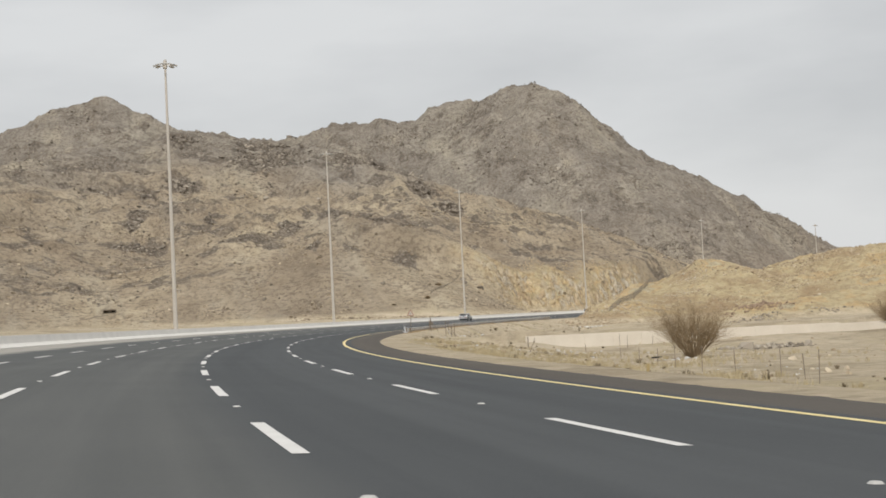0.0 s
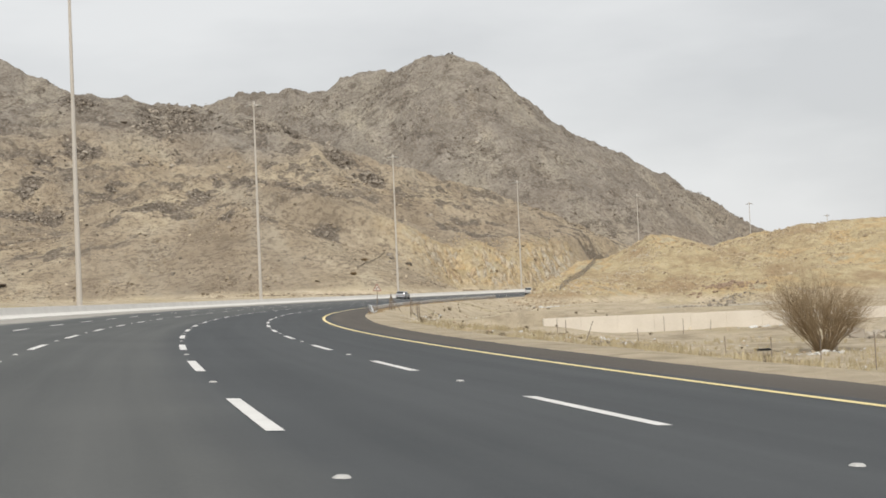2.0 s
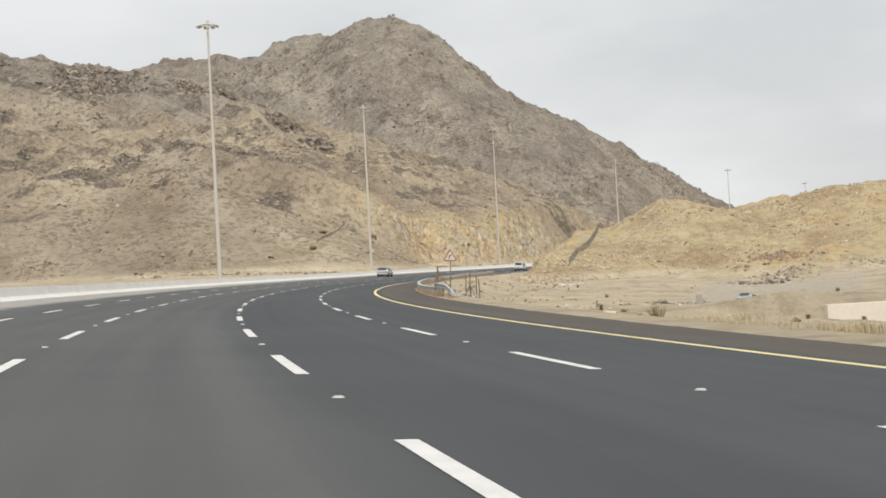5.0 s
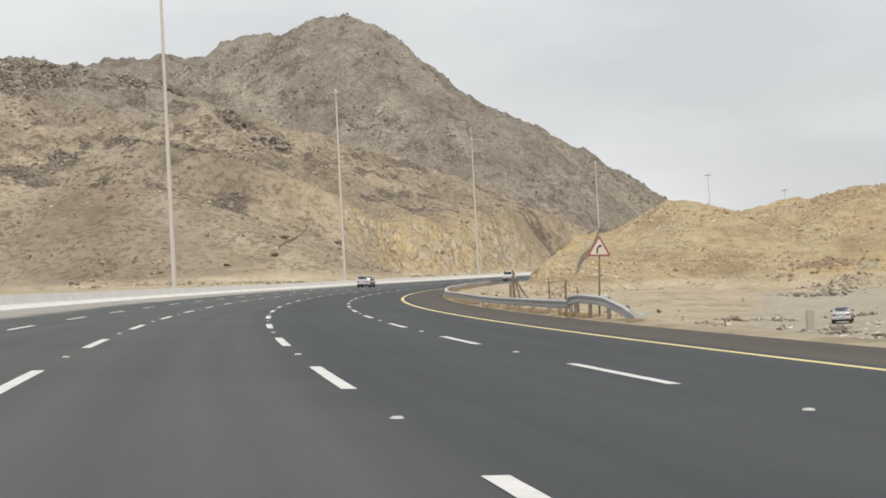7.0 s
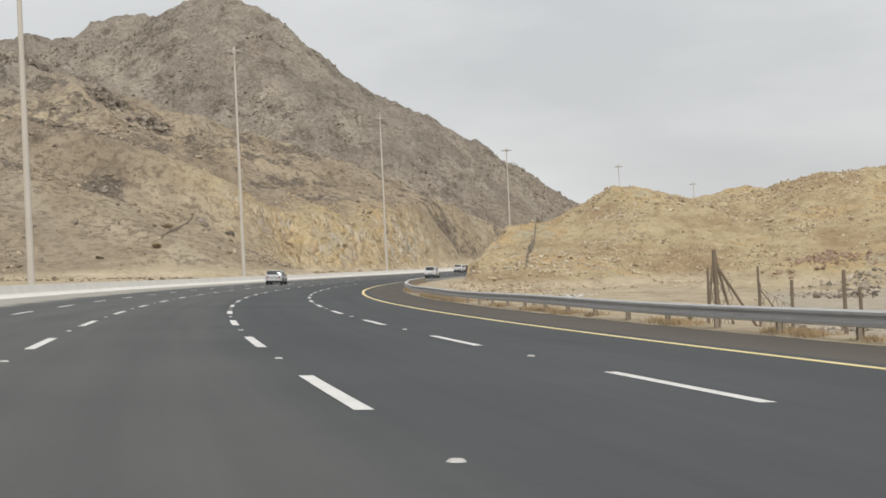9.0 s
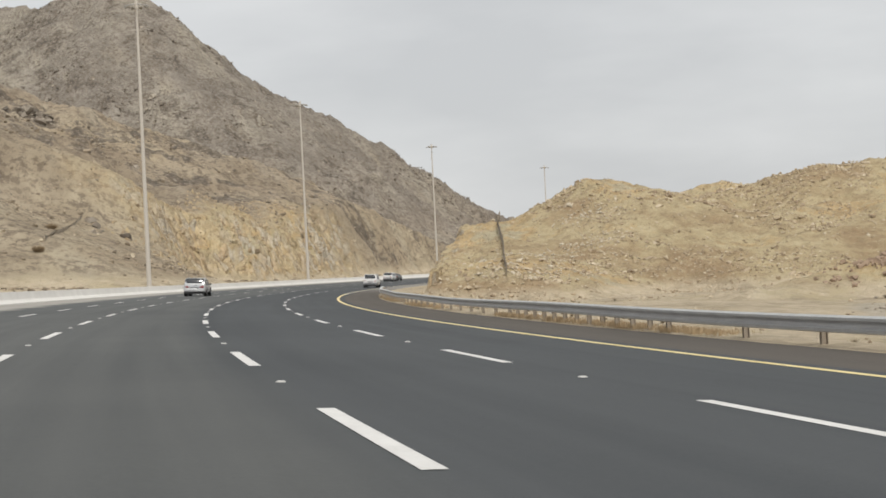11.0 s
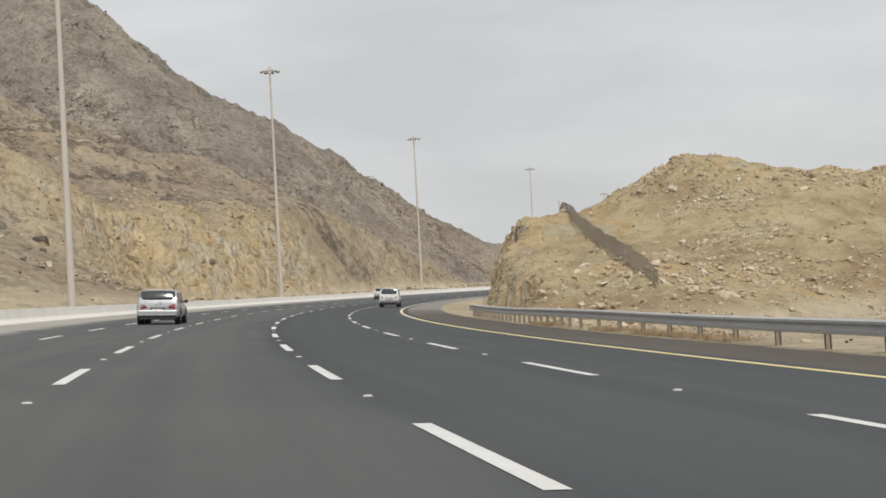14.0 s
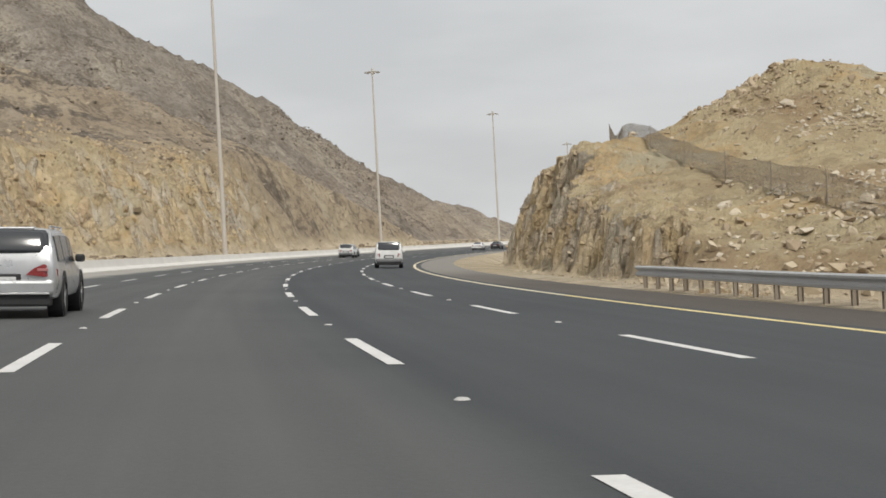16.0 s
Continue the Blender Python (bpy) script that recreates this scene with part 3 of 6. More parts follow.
def ground_values(ob, x, y, rock, ochre, pale):
    """Store the land's own values on a mesh, for the terrain material."""
    for nm, val in (("rock", rock), ("ochre", ochre), ("pale", pale), ("outcrop", outcrop_density(x, y)), ("track", track_amount(x, y))):
        at = ob.data.attributes.new(nm, "FLOAT", "POINT")
        at.data.foreach_set("value", np.ascontiguousarray(np.broadcast_to(val, x.shape), np.float32).ravel())


def banded(*bands):
    out = [np.arange(a, b, d) for a, b, d in bands]
    return np.concatenate(out + [[bands[-1][1]]])


def outwards(core, lo, hi, grow=1.14):
    up, d = [core[-1]], core[-1] - core[-2]
    while up[-1] < hi:
        d *= grow
        up.append(up[-1] + d)
    dn, d = [core[0]], core[1] - core[0]
    while dn[-1] > lo:
        d *= grow
        dn.append(dn[-1] - d)
    return np.concatenate([dn[:0:-1], core, up[1:]])


gx, gy = np.meshgrid(outwards(banded((-130, 0, 2.2), (0, 190, 0.9), (190, 520, 2.2), (520, 780, 5.0)), -4200, 4200), outwards(banded((-20, 12, 2.2), (12, 415, 0.9), (415, 620, 1.3), (620, 1000, 2.2), (1000, 1260, 5.0)), -1500, 4800))
gz, g_rock, g_ochre, g_pale = ground_height(gx, gy)
# room for the finer rock face of the right-hand cut
face_s, face_n = road_coords(gx, gy)
gz = gz - 1.2 * step01(face_s, 357, 360) * (1 - step01(face_s, 426, 429)) * step01(-face_n, 13.0, 13.8) * (1 - step01(-face_n, 18.6, 19.4))
away = step01(np.hypot(gx - 150, gy - 400), 1500, 3500)
gz = gz * (1 - away) + -4.0 * away
ground = mesh_object("ground", np.stack([gx, gy, gz], -1).reshape(-1, 3), grid_faces(*gx.shape), M_TERRAIN, smooth=True)
ground_values(ground, gx, gy, g_rock, g_ochre, g_pale)
tagged(ground, "sandy desert ground rising into bare rocky mountains", "ground", kind="structure")

# the cut's broken rock face, in finer grain than the land round it
fs, fn = np.meshgrid(np.arange(356.0, 430.01, 0.13), -np.arange(12.4, 20.01, 0.11), indexing="ij")
fp = on_road(fs.ravel(), fn.ravel())
fz, f_rock, f_ochre, f_pale = ground_height(fp[:, 0], fp[:, 1])
inside = np.minimum(np.minimum(step01(fs, 356, 358), 1 - step01(fs, 428, 430)), np.minimum(step01(-fn, 12.4, 12.8), 1 - step01(-fn, 19.6, 20.0))).ravel()
shard = 0.35 * (fbm(fp[:, 0] / 0.7, fp[:, 1] / 0.7, 3, 58, True, 0.6) - 0.5) * step01(fz - fp[:, 2], 0.3, 1.5)
ledge = fz / 0.95 + 2.2 * fbm(fs.ravel() / 2.4, fn.ravel() / 3.0, 3, 59)
shard = shard + 0.30 * np.abs(ledge % 1.0 - 0.5) * step01(fz - fp[:, 2], 0.4, 1.2) * step01(5.5 - (-fn.ravel() - 13.0), 0, 2.5)
fp[:, 2] = fz + (shard + 0.03) * inside - 0.25 * (1 - inside)
face = mesh_object("rock_face", fp, grid_faces(*fs.shape), M_TERRAIN, smooth=False)
ground_values(face, fp[:, 0], fp[:, 1], f_rock, f_ochre, f_pale)
tagged(face, "steep fractured ochre rock face of the road cut", "rock face", kind="structure")

# ---- the road ----
STATIONS = np.arange(-60, 1100.1, 4.0)


def road_strip(name, n0, n1, up, material, cols=3, ss=STATIONS):
    ns = np.linspace(n0, n1, cols)
    pts = np.stack([on_road(ss, np.full(len(ss), n), up) for n in ns], 1)
    ob = mesh_object(name, pts.reshape(-1, 3), grid_faces(len(ss), cols), material)
    uv = ob.data.uv_layers.new(name="UVMap")
    vi = np.empty(len(ob.data.loops), np.int32)
    ob.data.loops.foreach_get("vertex_index", vi)
    full = np.stack([np.repeat(ss, cols), np.tile(ns, len(ss))], 1)
    uv.data.foreach_set("uv", full[vi].astype(np.float32).ravel())
    return ob


road = tagged(road_strip("road", -5.9, 8.1, 0.0, M_ASPHALT, 8), "dark grey asphalt carriageway of a wide curving highway", "road", kind="structure")
tagged(road_strip("shoulder", -9.3, -5.9, 0.0, M_SHOULDER), "brownish asphalt hard shoulder beside the sand", "shoulder", kind="structure")
tagged(road_strip("shoulder", 8.1, 14.4, 0.0, M_LEFTPAVE, 4), "dusty pale asphalt shoulder below the concrete barrier", "shoulder", kind="structure")

# ---- markings ----
def marking(name, s0, s1, n, w, material, up=0.006, step=2.0):
    ss = np.linspace(s0, s1, max(2, int(math.ceil((s1 - s0) / step)) + 1))
    return sweep(name, [(n - w / 2, up), (n + w / 2, up)], ss, material)


tagged(marking("edge_line", -60, 336, -5.41, 0.2, M_YELLOW), "worn solid yellow edge line painted on asphalt", "road marking", kind="structure")
tagged(marking("edge_line", 336, 1000, -5.41, 0.2, M_CREAM), "faded cream edge line painted on asphalt", "road marking", kind="structure")
LANES = [(-1.825, 0.13), (1.825, 0.0), (5.475, -0.27), (8.6, -0.4)]
for n, shift in LANES:
    for j in range(-3, 56):
        s0 = j * 12.0 + shift
        tagged(marking("lane_dash", s0, s0 + 4.6, n, 0.17, M_WHITE), "white painted lane dash on dark asphalt", "road marking", "lane dashes")

# raised white studs between the dashes
def stud_mesh():
    bm = bmesh.new()
    bmesh.ops.create_cone(bm, cap_ends=True, segments=8, radius1=0.066, radius2=0.042, depth=0.018)
    me = bpy.data.meshes.new("road_stud")
    bm.to_mesh(me)
    bm.free()
    me.materials.append(speckled("stud_ceramic", (0.36, 0.355, 0.34), (0.52, 0.51, 0.49), 4.0, 40.0, 0.6))
    return me


STUD = stud_mesh()
for n, shift in LANES[:3]:
    for j in range(-2, 40):
        st = new("road_stud", STUD)
        st.matrix_world = road_matrix(j * 12.0 + shift + 8.4, n, 0.012)
        tagged(st, "small white raised ceramic stud on asphalt", "road stud", "road studs")

# ---- concrete barrier ----
barrier = sweep("concrete_barrier", [(13.95, -0.1), (13.98, 0.05), (14.50, 0.16), (14.62, 0.24), (14.76, 0.70), (14.98, 0.70), (15.2, 0.26), (15.4, -0.1)], np.arange(-60, 1060, 4.0), M_CONC)
tagged(barrier, "long pale concrete safety barrier along the highway", "barrier", kind="structure")

# ---- masts ----
def mast():
    base = empty("light_mast")
    bm = bmesh.new()
    tube_bm(bm, (0, 0, 0), (0, 0, 0.5), 0.62, 0.6, 16)
    part("footing", bm, M_CONC, base)
    bm = bmesh.new()
    tube_bm(bm, (0, 0, 0.5), (0, 0, 32.3), 0.27, 0.12, 18)
    for z in (0.5, 11.2, 21.8):
        tube_bm(bm, (0, 0, z), (0, 0, z + 0.25), 0.29 - 0.0047 * z, 0.285 - 0.0047 * z, 18)
    part("pole", bm, M_MAST, base)
    bm = bmesh.new()
    tube_bm(bm, (0, 0, 32.1), (0, 0, 33.1), 0.22, 0.18, 12)
    part("head_drum", bm, M_MAST, base)
    bm = bmesh.new()
    for k in range(16):
        a0, a1 = k * math.tau / 16, (k + 1) * math.tau / 16
        tube_bm(bm, (0.95 * math.cos(a0), 0.95 * math.sin(a0), 32.5), (0.95 * math.cos(a1), 0.95 * math.sin(a1), 32.5), 0.05, 0.05, 6)
    for k in range(4):
        a0 = k * math.tau / 4 + 0.4
        tube_bm(bm, (0, 0, 32.6), (0.95 * math.cos(a0), 0.95 * math.sin(a0), 32.5), 0.05, 0.05, 6)
    part("carrier_ring", bm, M_MAST, base)
    for k in range(8):
        bm = bmesh.new()
        box_bm(bm, -0.22, 0.22, 0, 0.5, -0.07, 0.07, 0.02)
        lamp = part("floodlight", bm, M_LAMP, base, "grey floodlight housing")
        lamp.matrix_local = Matrix.Rotation(k * math.tau / 8, 4, "Z") @ Matrix.Translation((0, 0.95, 32.45)) @ Matrix.Rotation(radians(-14), 4, "X")
    return tagged(base, "very tall tapering grey highway light mast with ring of floodlights", "light mast", "light masts along the highway")


MASTS = [(162.2, 18.1), (261.5, 18.0), (361.2, 17.9), (459.8, 17.2), (560.5, 16.6), (661.0, 18.0), (735.0, 22.0)]
first_mast = mast()
for i, (s, n) in enumerate(MASTS):
    m = Matrix.Translation(Vector(on_road(s, n, -0.2 if s < 700 else -4.2)))
    if i:
        copy_thing(first_mast, m)
    else:
        first_mast.matrix_world = m


def land_z(x, y):
    return float(ground_height(np.array([float(x)]), np.array([float(y)]))[0][0])


# ---- more materials ----
M_STEEL = speckled("galvanised_steel", (0.42, 0.42, 0.42), (0.56, 0.56, 0.55), 1.2, 14.0, 0.5, 0.3, bump=0.1)
M_POST = speckled("post_timber_grey", (0.16, 0.13, 0.10), (0.28, 0.23, 0.18), 3.0, 30.0, 0.85, bump=0.3)
M_RUST = speckled("rusty_steel", (0.13, 0.10, 0.072), (0.235, 0.185, 0.135), 4.0, 40.0, 0.85, bump=0.3)
M_WIRE = speckled("fence_wire", (0.24, 0.205, 0.165), (0.34, 0.30, 0.245), 4.0, 30.0, 0.7, 0.2)
M_WALL = speckled("channel_concrete", (0.60, 0.54, 0.455), (0.74, 0.68, 0.59), 0.5, 6.0, 0.9, bump=0.2)
M_TWIG = speckled("dry_twig", (0.190, 0.138, 0.080), (0.39, 0.292, 0.178), 2.0, 20.0, 0.9)
M_GRASS = speckled("dry_grass", (0.31, 0.225, 0.130), (0.48, 0.365, 0.225), 1.5, 12.0, 0.9)
M_STRAWGRASS = speckled("straw_grass", (0.36, 0.295, 0.175), (0.54, 0.455, 0.295), 0.3, 6.0, 0.9)


def rock_material(name="loose_rock", tones=((0.26, 0.20, 0.14), (0.40, 0.32, 0.225), (0.52, 0.43, 0.31), (0.66, 0.58, 0.45)), dusty=0.5):
    m = Nodes(name, 0.92)
    m.set("Specular IOR Level", 0.2)
    r = m.node("ShaderNodeNewGeometry").outputs["Random Per Island"]
    n = m.noise(m.place(), 1.3, 6, 0.7)
    base = m.ramp(r, (0.0, tones[0]), (0.35, tones[1]), (0.7, tones[2]), (1.0, tones[3]))
    m.colour(m.mix(m.ramp(n, (0.3, 0.0), (0.7, dusty)), base, (0.40, 0.32, 0.22)))
    m.bump(m.noise(m.place(), 5.0, 5, 0.7), 0.6, 0.1)
    return m.mat


def dark_rock_material():
    m = Nodes("outcrop_rock", 0.92)
    m.set("Specular IOR Level", 0.2)
    r = m.node("ShaderNodeNewGeometry").outputs["Random Per Island"]
    n = m.noise(m.place(), 0.5, 6, 0.7)
    base = m.ramp(r, (0.0, (0.11, 0.094, 0.080)), (0.45, (0.20, 0.172, 0.142)), (0.8, (0.30, 0.262, 0.215)), (1.0, (0.46, 0.405, 0.335)))
    m.colour(m.mix(m.ramp(n, (0.3, 0.0), (0.7, 0.3)), base, (0.25, 0.21, 0.165)))
    m.bump(m.noise(m.place(), 1.4, 6, 0.7), 0.8, 0.4)
    return m.mat


M_ROCK = rock_material()
M_SLOPESTONE = rock_material("slope_stone", ((0.14, 0.113, 0.085), (0.22, 0.178, 0.130), (0.34, 0.280, 0.205), (0.56, 0.48, 0.365)), 0.2)
M_OUTCROP = dark_rock_material()
M_HEAP = rock_material("heap_rock", ((0.13, 0.115, 0.097), (0.24, 0.212, 0.178), (0.36, 0.320, 0.268), (0.52, 0.465, 0.385)), 0.25)


# ---- loose rocks ----
def rocks(name, x, y, size, material, label, flat=0.7, sink=0.3, seed=1, fine=False):
    """Many angular stones in one mesh, half sunk into the ground."""
    rng = np.random.RandomState(seed)
    if fine:
        g = (1 + 5 ** 0.5) / 2
        bv = np.array([[-1, g, 0], [1, g, 0], [-1, -g, 0], [1, -g, 0], [0, -1, g], [0, 1, g], [0, -1, -g], [0, 1, -g], [g, 0, -1], [g, 0, 1], [-g, 0, -1], [-g, 0, 1]]) / 1.9
        bf = np.array([[0, 11, 5], [0, 5, 1], [0, 1, 7], [0, 7, 10], [0, 10, 11], [1, 5, 9], [5, 11, 4], [11, 10, 2], [10, 7, 6], [7, 1, 8], [3, 9, 4], [3, 4, 2], [3, 2, 6], [3, 6, 8], [3, 8, 9], [4, 9, 5], [2, 4, 11], [6, 2, 10], [8, 6, 7], [9, 8, 1]])
    else:
        bv = np.array([[a, b, c] for c in (-1, 1) for b in (-1, 1) for a in (-1, 1)], float) * 0.72
        bf = np.array([[0, 2, 3, 1], [4, 5, 7, 6], [0, 1, 5, 4], [2, 6, 7, 3], [0, 4, 6, 2], [1, 3, 7, 5]])
    k = len(x)
    z = ground_height(x, y)[0]
    v = bv[None] + rng.uniform(-0.42, 0.42, (k, len(bv), 3))
    sc = size[:, None] * np.stack([rng.uniform(0.6, 1.2, k), rng.uniform(0.5, 1.0, k), flat * rng.uniform(0.6, 1.1, k)], 1)
    v = v * sc[:, None]
    a = rng.uniform(0, math.tau, k)
    t = rng.normal(0, 0.45, k)
    vy, vz = v[..., 1] * np.cos(t)[:, None] - v[..., 2] * np.sin(t)[:, None], v[..., 1] * np.sin(t)[:, None] + v[..., 2] * np.cos(t)[:, None]
    vx = v[..., 0] * np.cos(a)[:, None] - vy * np.sin(a)[:, None]
    vy = v[..., 0] * np.sin(a)[:, None] + vy * np.cos(a)[:, None]
    v = np.stack([vx + x[:, None], vy + y[:, None], vz + (z + sc[:, 2] * (0.5 - sink))[:, None]], -1)
    f = bf[None] + (np.arange(k) * len(bv))[:, None, None]
    return tagged(mesh_object(name, v.reshape(-1, 3), f.reshape(-1, bf.shape[1]), material), label, "rocks", kind="stuff")


def scatter(count, x0, x1, y0, y1, keep, seed):
    """Random places in a rectangle, kept with the chance keep(x, y, z, rock, ochre, pale, s, n)."""
    rng = np.random.RandomState(seed)
    x, y = rng.uniform(x0, x1, count), rng.uniform(y0, y1, count)
    z, rock, ochre, pale = ground_height(x, y)
    s, n = road_coords(x, y)
    ok = rng.uniform(0, 1, count) < keep(x, y, z, rock, ochre, pale, s, n)
    return x[ok], y[ok], rng


cl = lambda x, y, sc, sd: step01(fbm(x / sc, y / sc, 4, sd), 0.50, 0.62)
x, y, rng = scatter(300000, -130, 480, 400, 960, lambda x, y, z, r, o, p, s, n: (z > 10) * (n > 40) * (0.06 + 0.75 * cl(x, y, 26, 71)) * (0.12 + 0.8 * np.clip(r, 0, 1)), 11)
rocks("mountain_boulders", x, y, rng.gamma(1.3, 0.15, len(x)) + 0.12, M_OUTCROP, "dark weathered boulders strewn over the mountain slopes", 0.8, 0.35, 2)


def outcrop_rocks():
    """Blocks of the known dark outcrops, thickest at the heart of each."""
    rng = np.random.RandomState(18)
    xs, ys = [], []
    for cx, cy, a, b in OUTCROPS:
        k = int(min(2600, 7.0 * a * b))
        r = math.hypot(cx + 3, cy - 14)
        ux, uy = (cx + 3) / r, (cy - 14) / r
        ac, al = rng.normal(0, 0.55 * a, k), rng.normal(0, 0.55 * b, k)
        xs.append(cx + ac * uy + al * ux)
        ys.append(cy - ac * ux + al * uy)
    x, y = np.concatenate(xs), np.concatenate(ys)
    ok = rng.uniform(0, 1, len(x)) < outcrop_density(x, y) ** 2
    x, y = x[ok], y[ok]
    return rocks("outcrops", x, y, (rng.gamma(1.8, 0.22, len(x)) + 0.15) * np.clip((y - 330) / 250, 0.35, 1.0), M_OUTCROP, "dark jagged rock outcrops breaking through the slope", 0.75, 0.4, 19, True)


outcrop_rocks()
x, y, rng = scatter(230000, -60, 320, 330, 640, lambda x, y, z, r, o, p, s, n: (n > 24) * (z < 45) * (0.05 + 0.42 * cl(x, y, 18, 73)), 12)
rocks("slope_stones", x, y, rng.gamma(1.2, 0.10, len(x)) + 0.07, M_SLOPESTONE, "brown stones on the sandy lower slope", 0.7, 0.35, 3)
x, y, rng = scatter(170000, 95, 260, 300, 400, lambda x, y, z, r, o, p, s, n: (n < -11.5) * (0.10 + 0.75 * cl(x, y, 9, 75)) * (1 - 0.8 * p), 13)
rocks("hill_stones", x, y, rng.gamma(1.1, 0.06, len(x)) + 0.035, M_ROCK, "loose tan stones on the low rocky hill", 0.7, 0.3, 4, True)
x, y, rng = scatter(14000, 8, 130, 15, 340, lambda x, y, z, r, o, p, s, n: (n < -8.9) * (0.04 + 0.4 * cl(x, y, 7, 77)), 14)
rocks("verge_stones", x, y, rng.gamma(1.2, 0.06, len(x)) + 0.03, M_ROCK, "small stones scattered on the sandy verge", 0.7, 0.3, 5, True)
rng = np.random.RandomState(15)
x = np.concatenate([rng.normal(104, 5, 500), rng.normal(113, 6, 400)])
y = np.concatenate([rng.normal(319, 4, 500), rng.normal(330, 4, 400)])
rocks("rubble", x, y, rng.gamma(1.2, 0.075, len(x)) + 0.05, M_ROCK, "heap of broken rock at the foot of the hill", 0.7, 0.15, 6, True)

# ---- broken rock of the two road cuts ----
def cliff_material():
    m = Nodes("cut_rock", 0.92)
    m.set("Specular IOR Level", 0.2)
    r = m.node("ShaderNodeNewGeometry").outputs["Random Per Island"]
    n = m.noise(m.place(), 0.9, 6, 0.7)
    base = m.ramp(r, (0.0, (0.27, 0.205, 0.14)), (0.3, (0.40, 0.31, 0.205)), (0.6, (0.48, 0.39, 0.265)), (0.8, (0.50, 0.39, 0.22)), (1.0, (0.45, 0.40, 0.325)))
    m.colour(m.mix(m.ramp(n, (0.35, 0.0), (0.65, 0.6)), base, (0.40, 0.315, 0.21)))
    m.bump(m.noise(m.place(), 3.0, 6, 0.7), 0.7, 0.2)
    return m.mat


M_CLIFF = cliff_material()
rng = np.random.RandomState(17)
ss, nn = rng.uniform(360, 420, 2400), -13.4 - rng.uniform(0, 3.4, 2400)
q = on_road(ss, nn)
steep = ground_height(q[:, 0], q[:, 1])[0] - q[:, 2] > 0.6
rocks("cut_face_rock", q[steep, 0], q[steep, 1], rng.gamma(1.3, 0.05, steep.sum()) + 0.05, M_CLIFF, "broken ochre rock of the steep road cut", 1.5, 0.75, 8, True)
ss, nn = rng.uniform(430, 525, 5000), 25 + rng.uniform(0, 20, 5000)
q = on_road(ss, nn)
steep = ground_height(q[:, 0], q[:, 1])[0] - road_z(ss, 20) > 0.8
rocks("cut_slope_rock", q[steep, 0], q[steep, 1], rng.gamma(1.2, 0.075, steep.sum()) + 0.06, M_CLIFF, "broken yellow and brown rock of the road cut slope", 1.2, 0.7, 9, True)

# ---- sandy verge that laps over the asphalt ----
vs = np.arange(-20, 640, 0.7)
vn = np.concatenate([np.linspace(0, 1, 8)])
wav = 0.45 * (fbm(vs / 3.0, vs * 0 + 3.3, 4, 81) - 0.5) + 0.9 * (fbm(vs / 22.0, vs * 0 + 1.3, 3, 83) - 0.5)
inner = -7.75 - 0.85 * step01(vs, 60, 150) + 0.10 * wav + 0.12 * (fbm(vs / 0.8, vs * 0 + 5.1, 3, 87) - 0.5)
vpts = []
for c in vn:
    nn = inner + (-13.5 - inner) * c
    p = on_road(vs, nn)
    gz = ground_height(p[:, 0], p[:, 1])[0]
    top = p[:, 2] + 0.014 + 0.10 * (fbm(p[:, 0] / 1.1, p[:, 1] / 1.1, 3, 85) - 0.12) * (c > 0)
    w = step01(np.full(len(vs), c), 0.25, 1.0)
    p[:, 2] = top * (1 - w) + (np.minimum(gz, p[:, 2] + 0.15) - 0.06) * w
    if c == 0:
        p[:, 2] -= 0.02
    vpts.append(p)
verge = mesh_object("verge", np.stack(vpts, 1).reshape(-1, 3), grid_faces(len(vs), len(vn)), M_TERRAIN, smooth=True)
vxy = np.stack(vpts, 1).reshape(-1, 3)
ground_values(verge, vxy[:, 0], vxy[:, 1], 0.0, 0.0, 1.0)
tagged(verge, "drifted pale sand along the edge of the asphalt", "verge", kind="structure")

# ---- steel guardrail, its first end bent and fallen ----
def rail_line(s):
    """Offset to the left and height of the rail's centre at s."""
    up = np.interp(s, [160.0, 161.2, 163.4, 166.0, 167.2, 168.6, 174, 262, 300, 400], [0.08, 0.34, 0.64, 0.70, 0.62, 0.45, 0.42, 0.46, 0.54, 0.56])
    n = np.interp(s, [160.0, 163.0, 167.0, 169.0, 175.0, 400], [-9.3, -9.1, -8.7, -9.0, -8.9, -8.9]) + 0.05 * np.sin(s / 7.0)
    return n, up + 0.02 * np.sin(s / 5.3)


guardrail = empty("guardrail", Matrix.Translation(Vector(on_road(171.0, -8.9, 0))))
w_prof = [(-0.035, 0.150), (0.03, 0.168), (0.085, 0.125), (0.085, 0.075), (0.01, 0.035), (0.0, 0.0), (0.01, -0.035), (0.08, -0.075), (0.075, -0.135), (0.0, -0.155),
          (-0.012, -0.155), (0.06, -0.13), (0.065, -0.08), (-0.004, -0.035), (-0.012, 0.0), (-0.004, 0.035), (0.065, 0.08), (0.065, 0.118), (0.02, 0.152), (-0.035, 0.138), (-0.035, 0.150)]
rs = np.concatenate([np.arange(160.0, 176, 0.4), np.arange(176, 342.1, 2.0)])
rn, ru = rail_line(rs)
rp = np.stack([on_road(rs, rn + a, 0) + np.stack([0 * rs, 0 * rs, ru + b], -1) for a, b in w_prof], 1)
beam = mesh_object("beam", rp.reshape(-1, 3), grid_faces(len(rs), len(w_prof)), M_STEEL)
beam.parent, beam.matrix_parent_inverse = guardrail, guardrail.matrix_world.inverted()


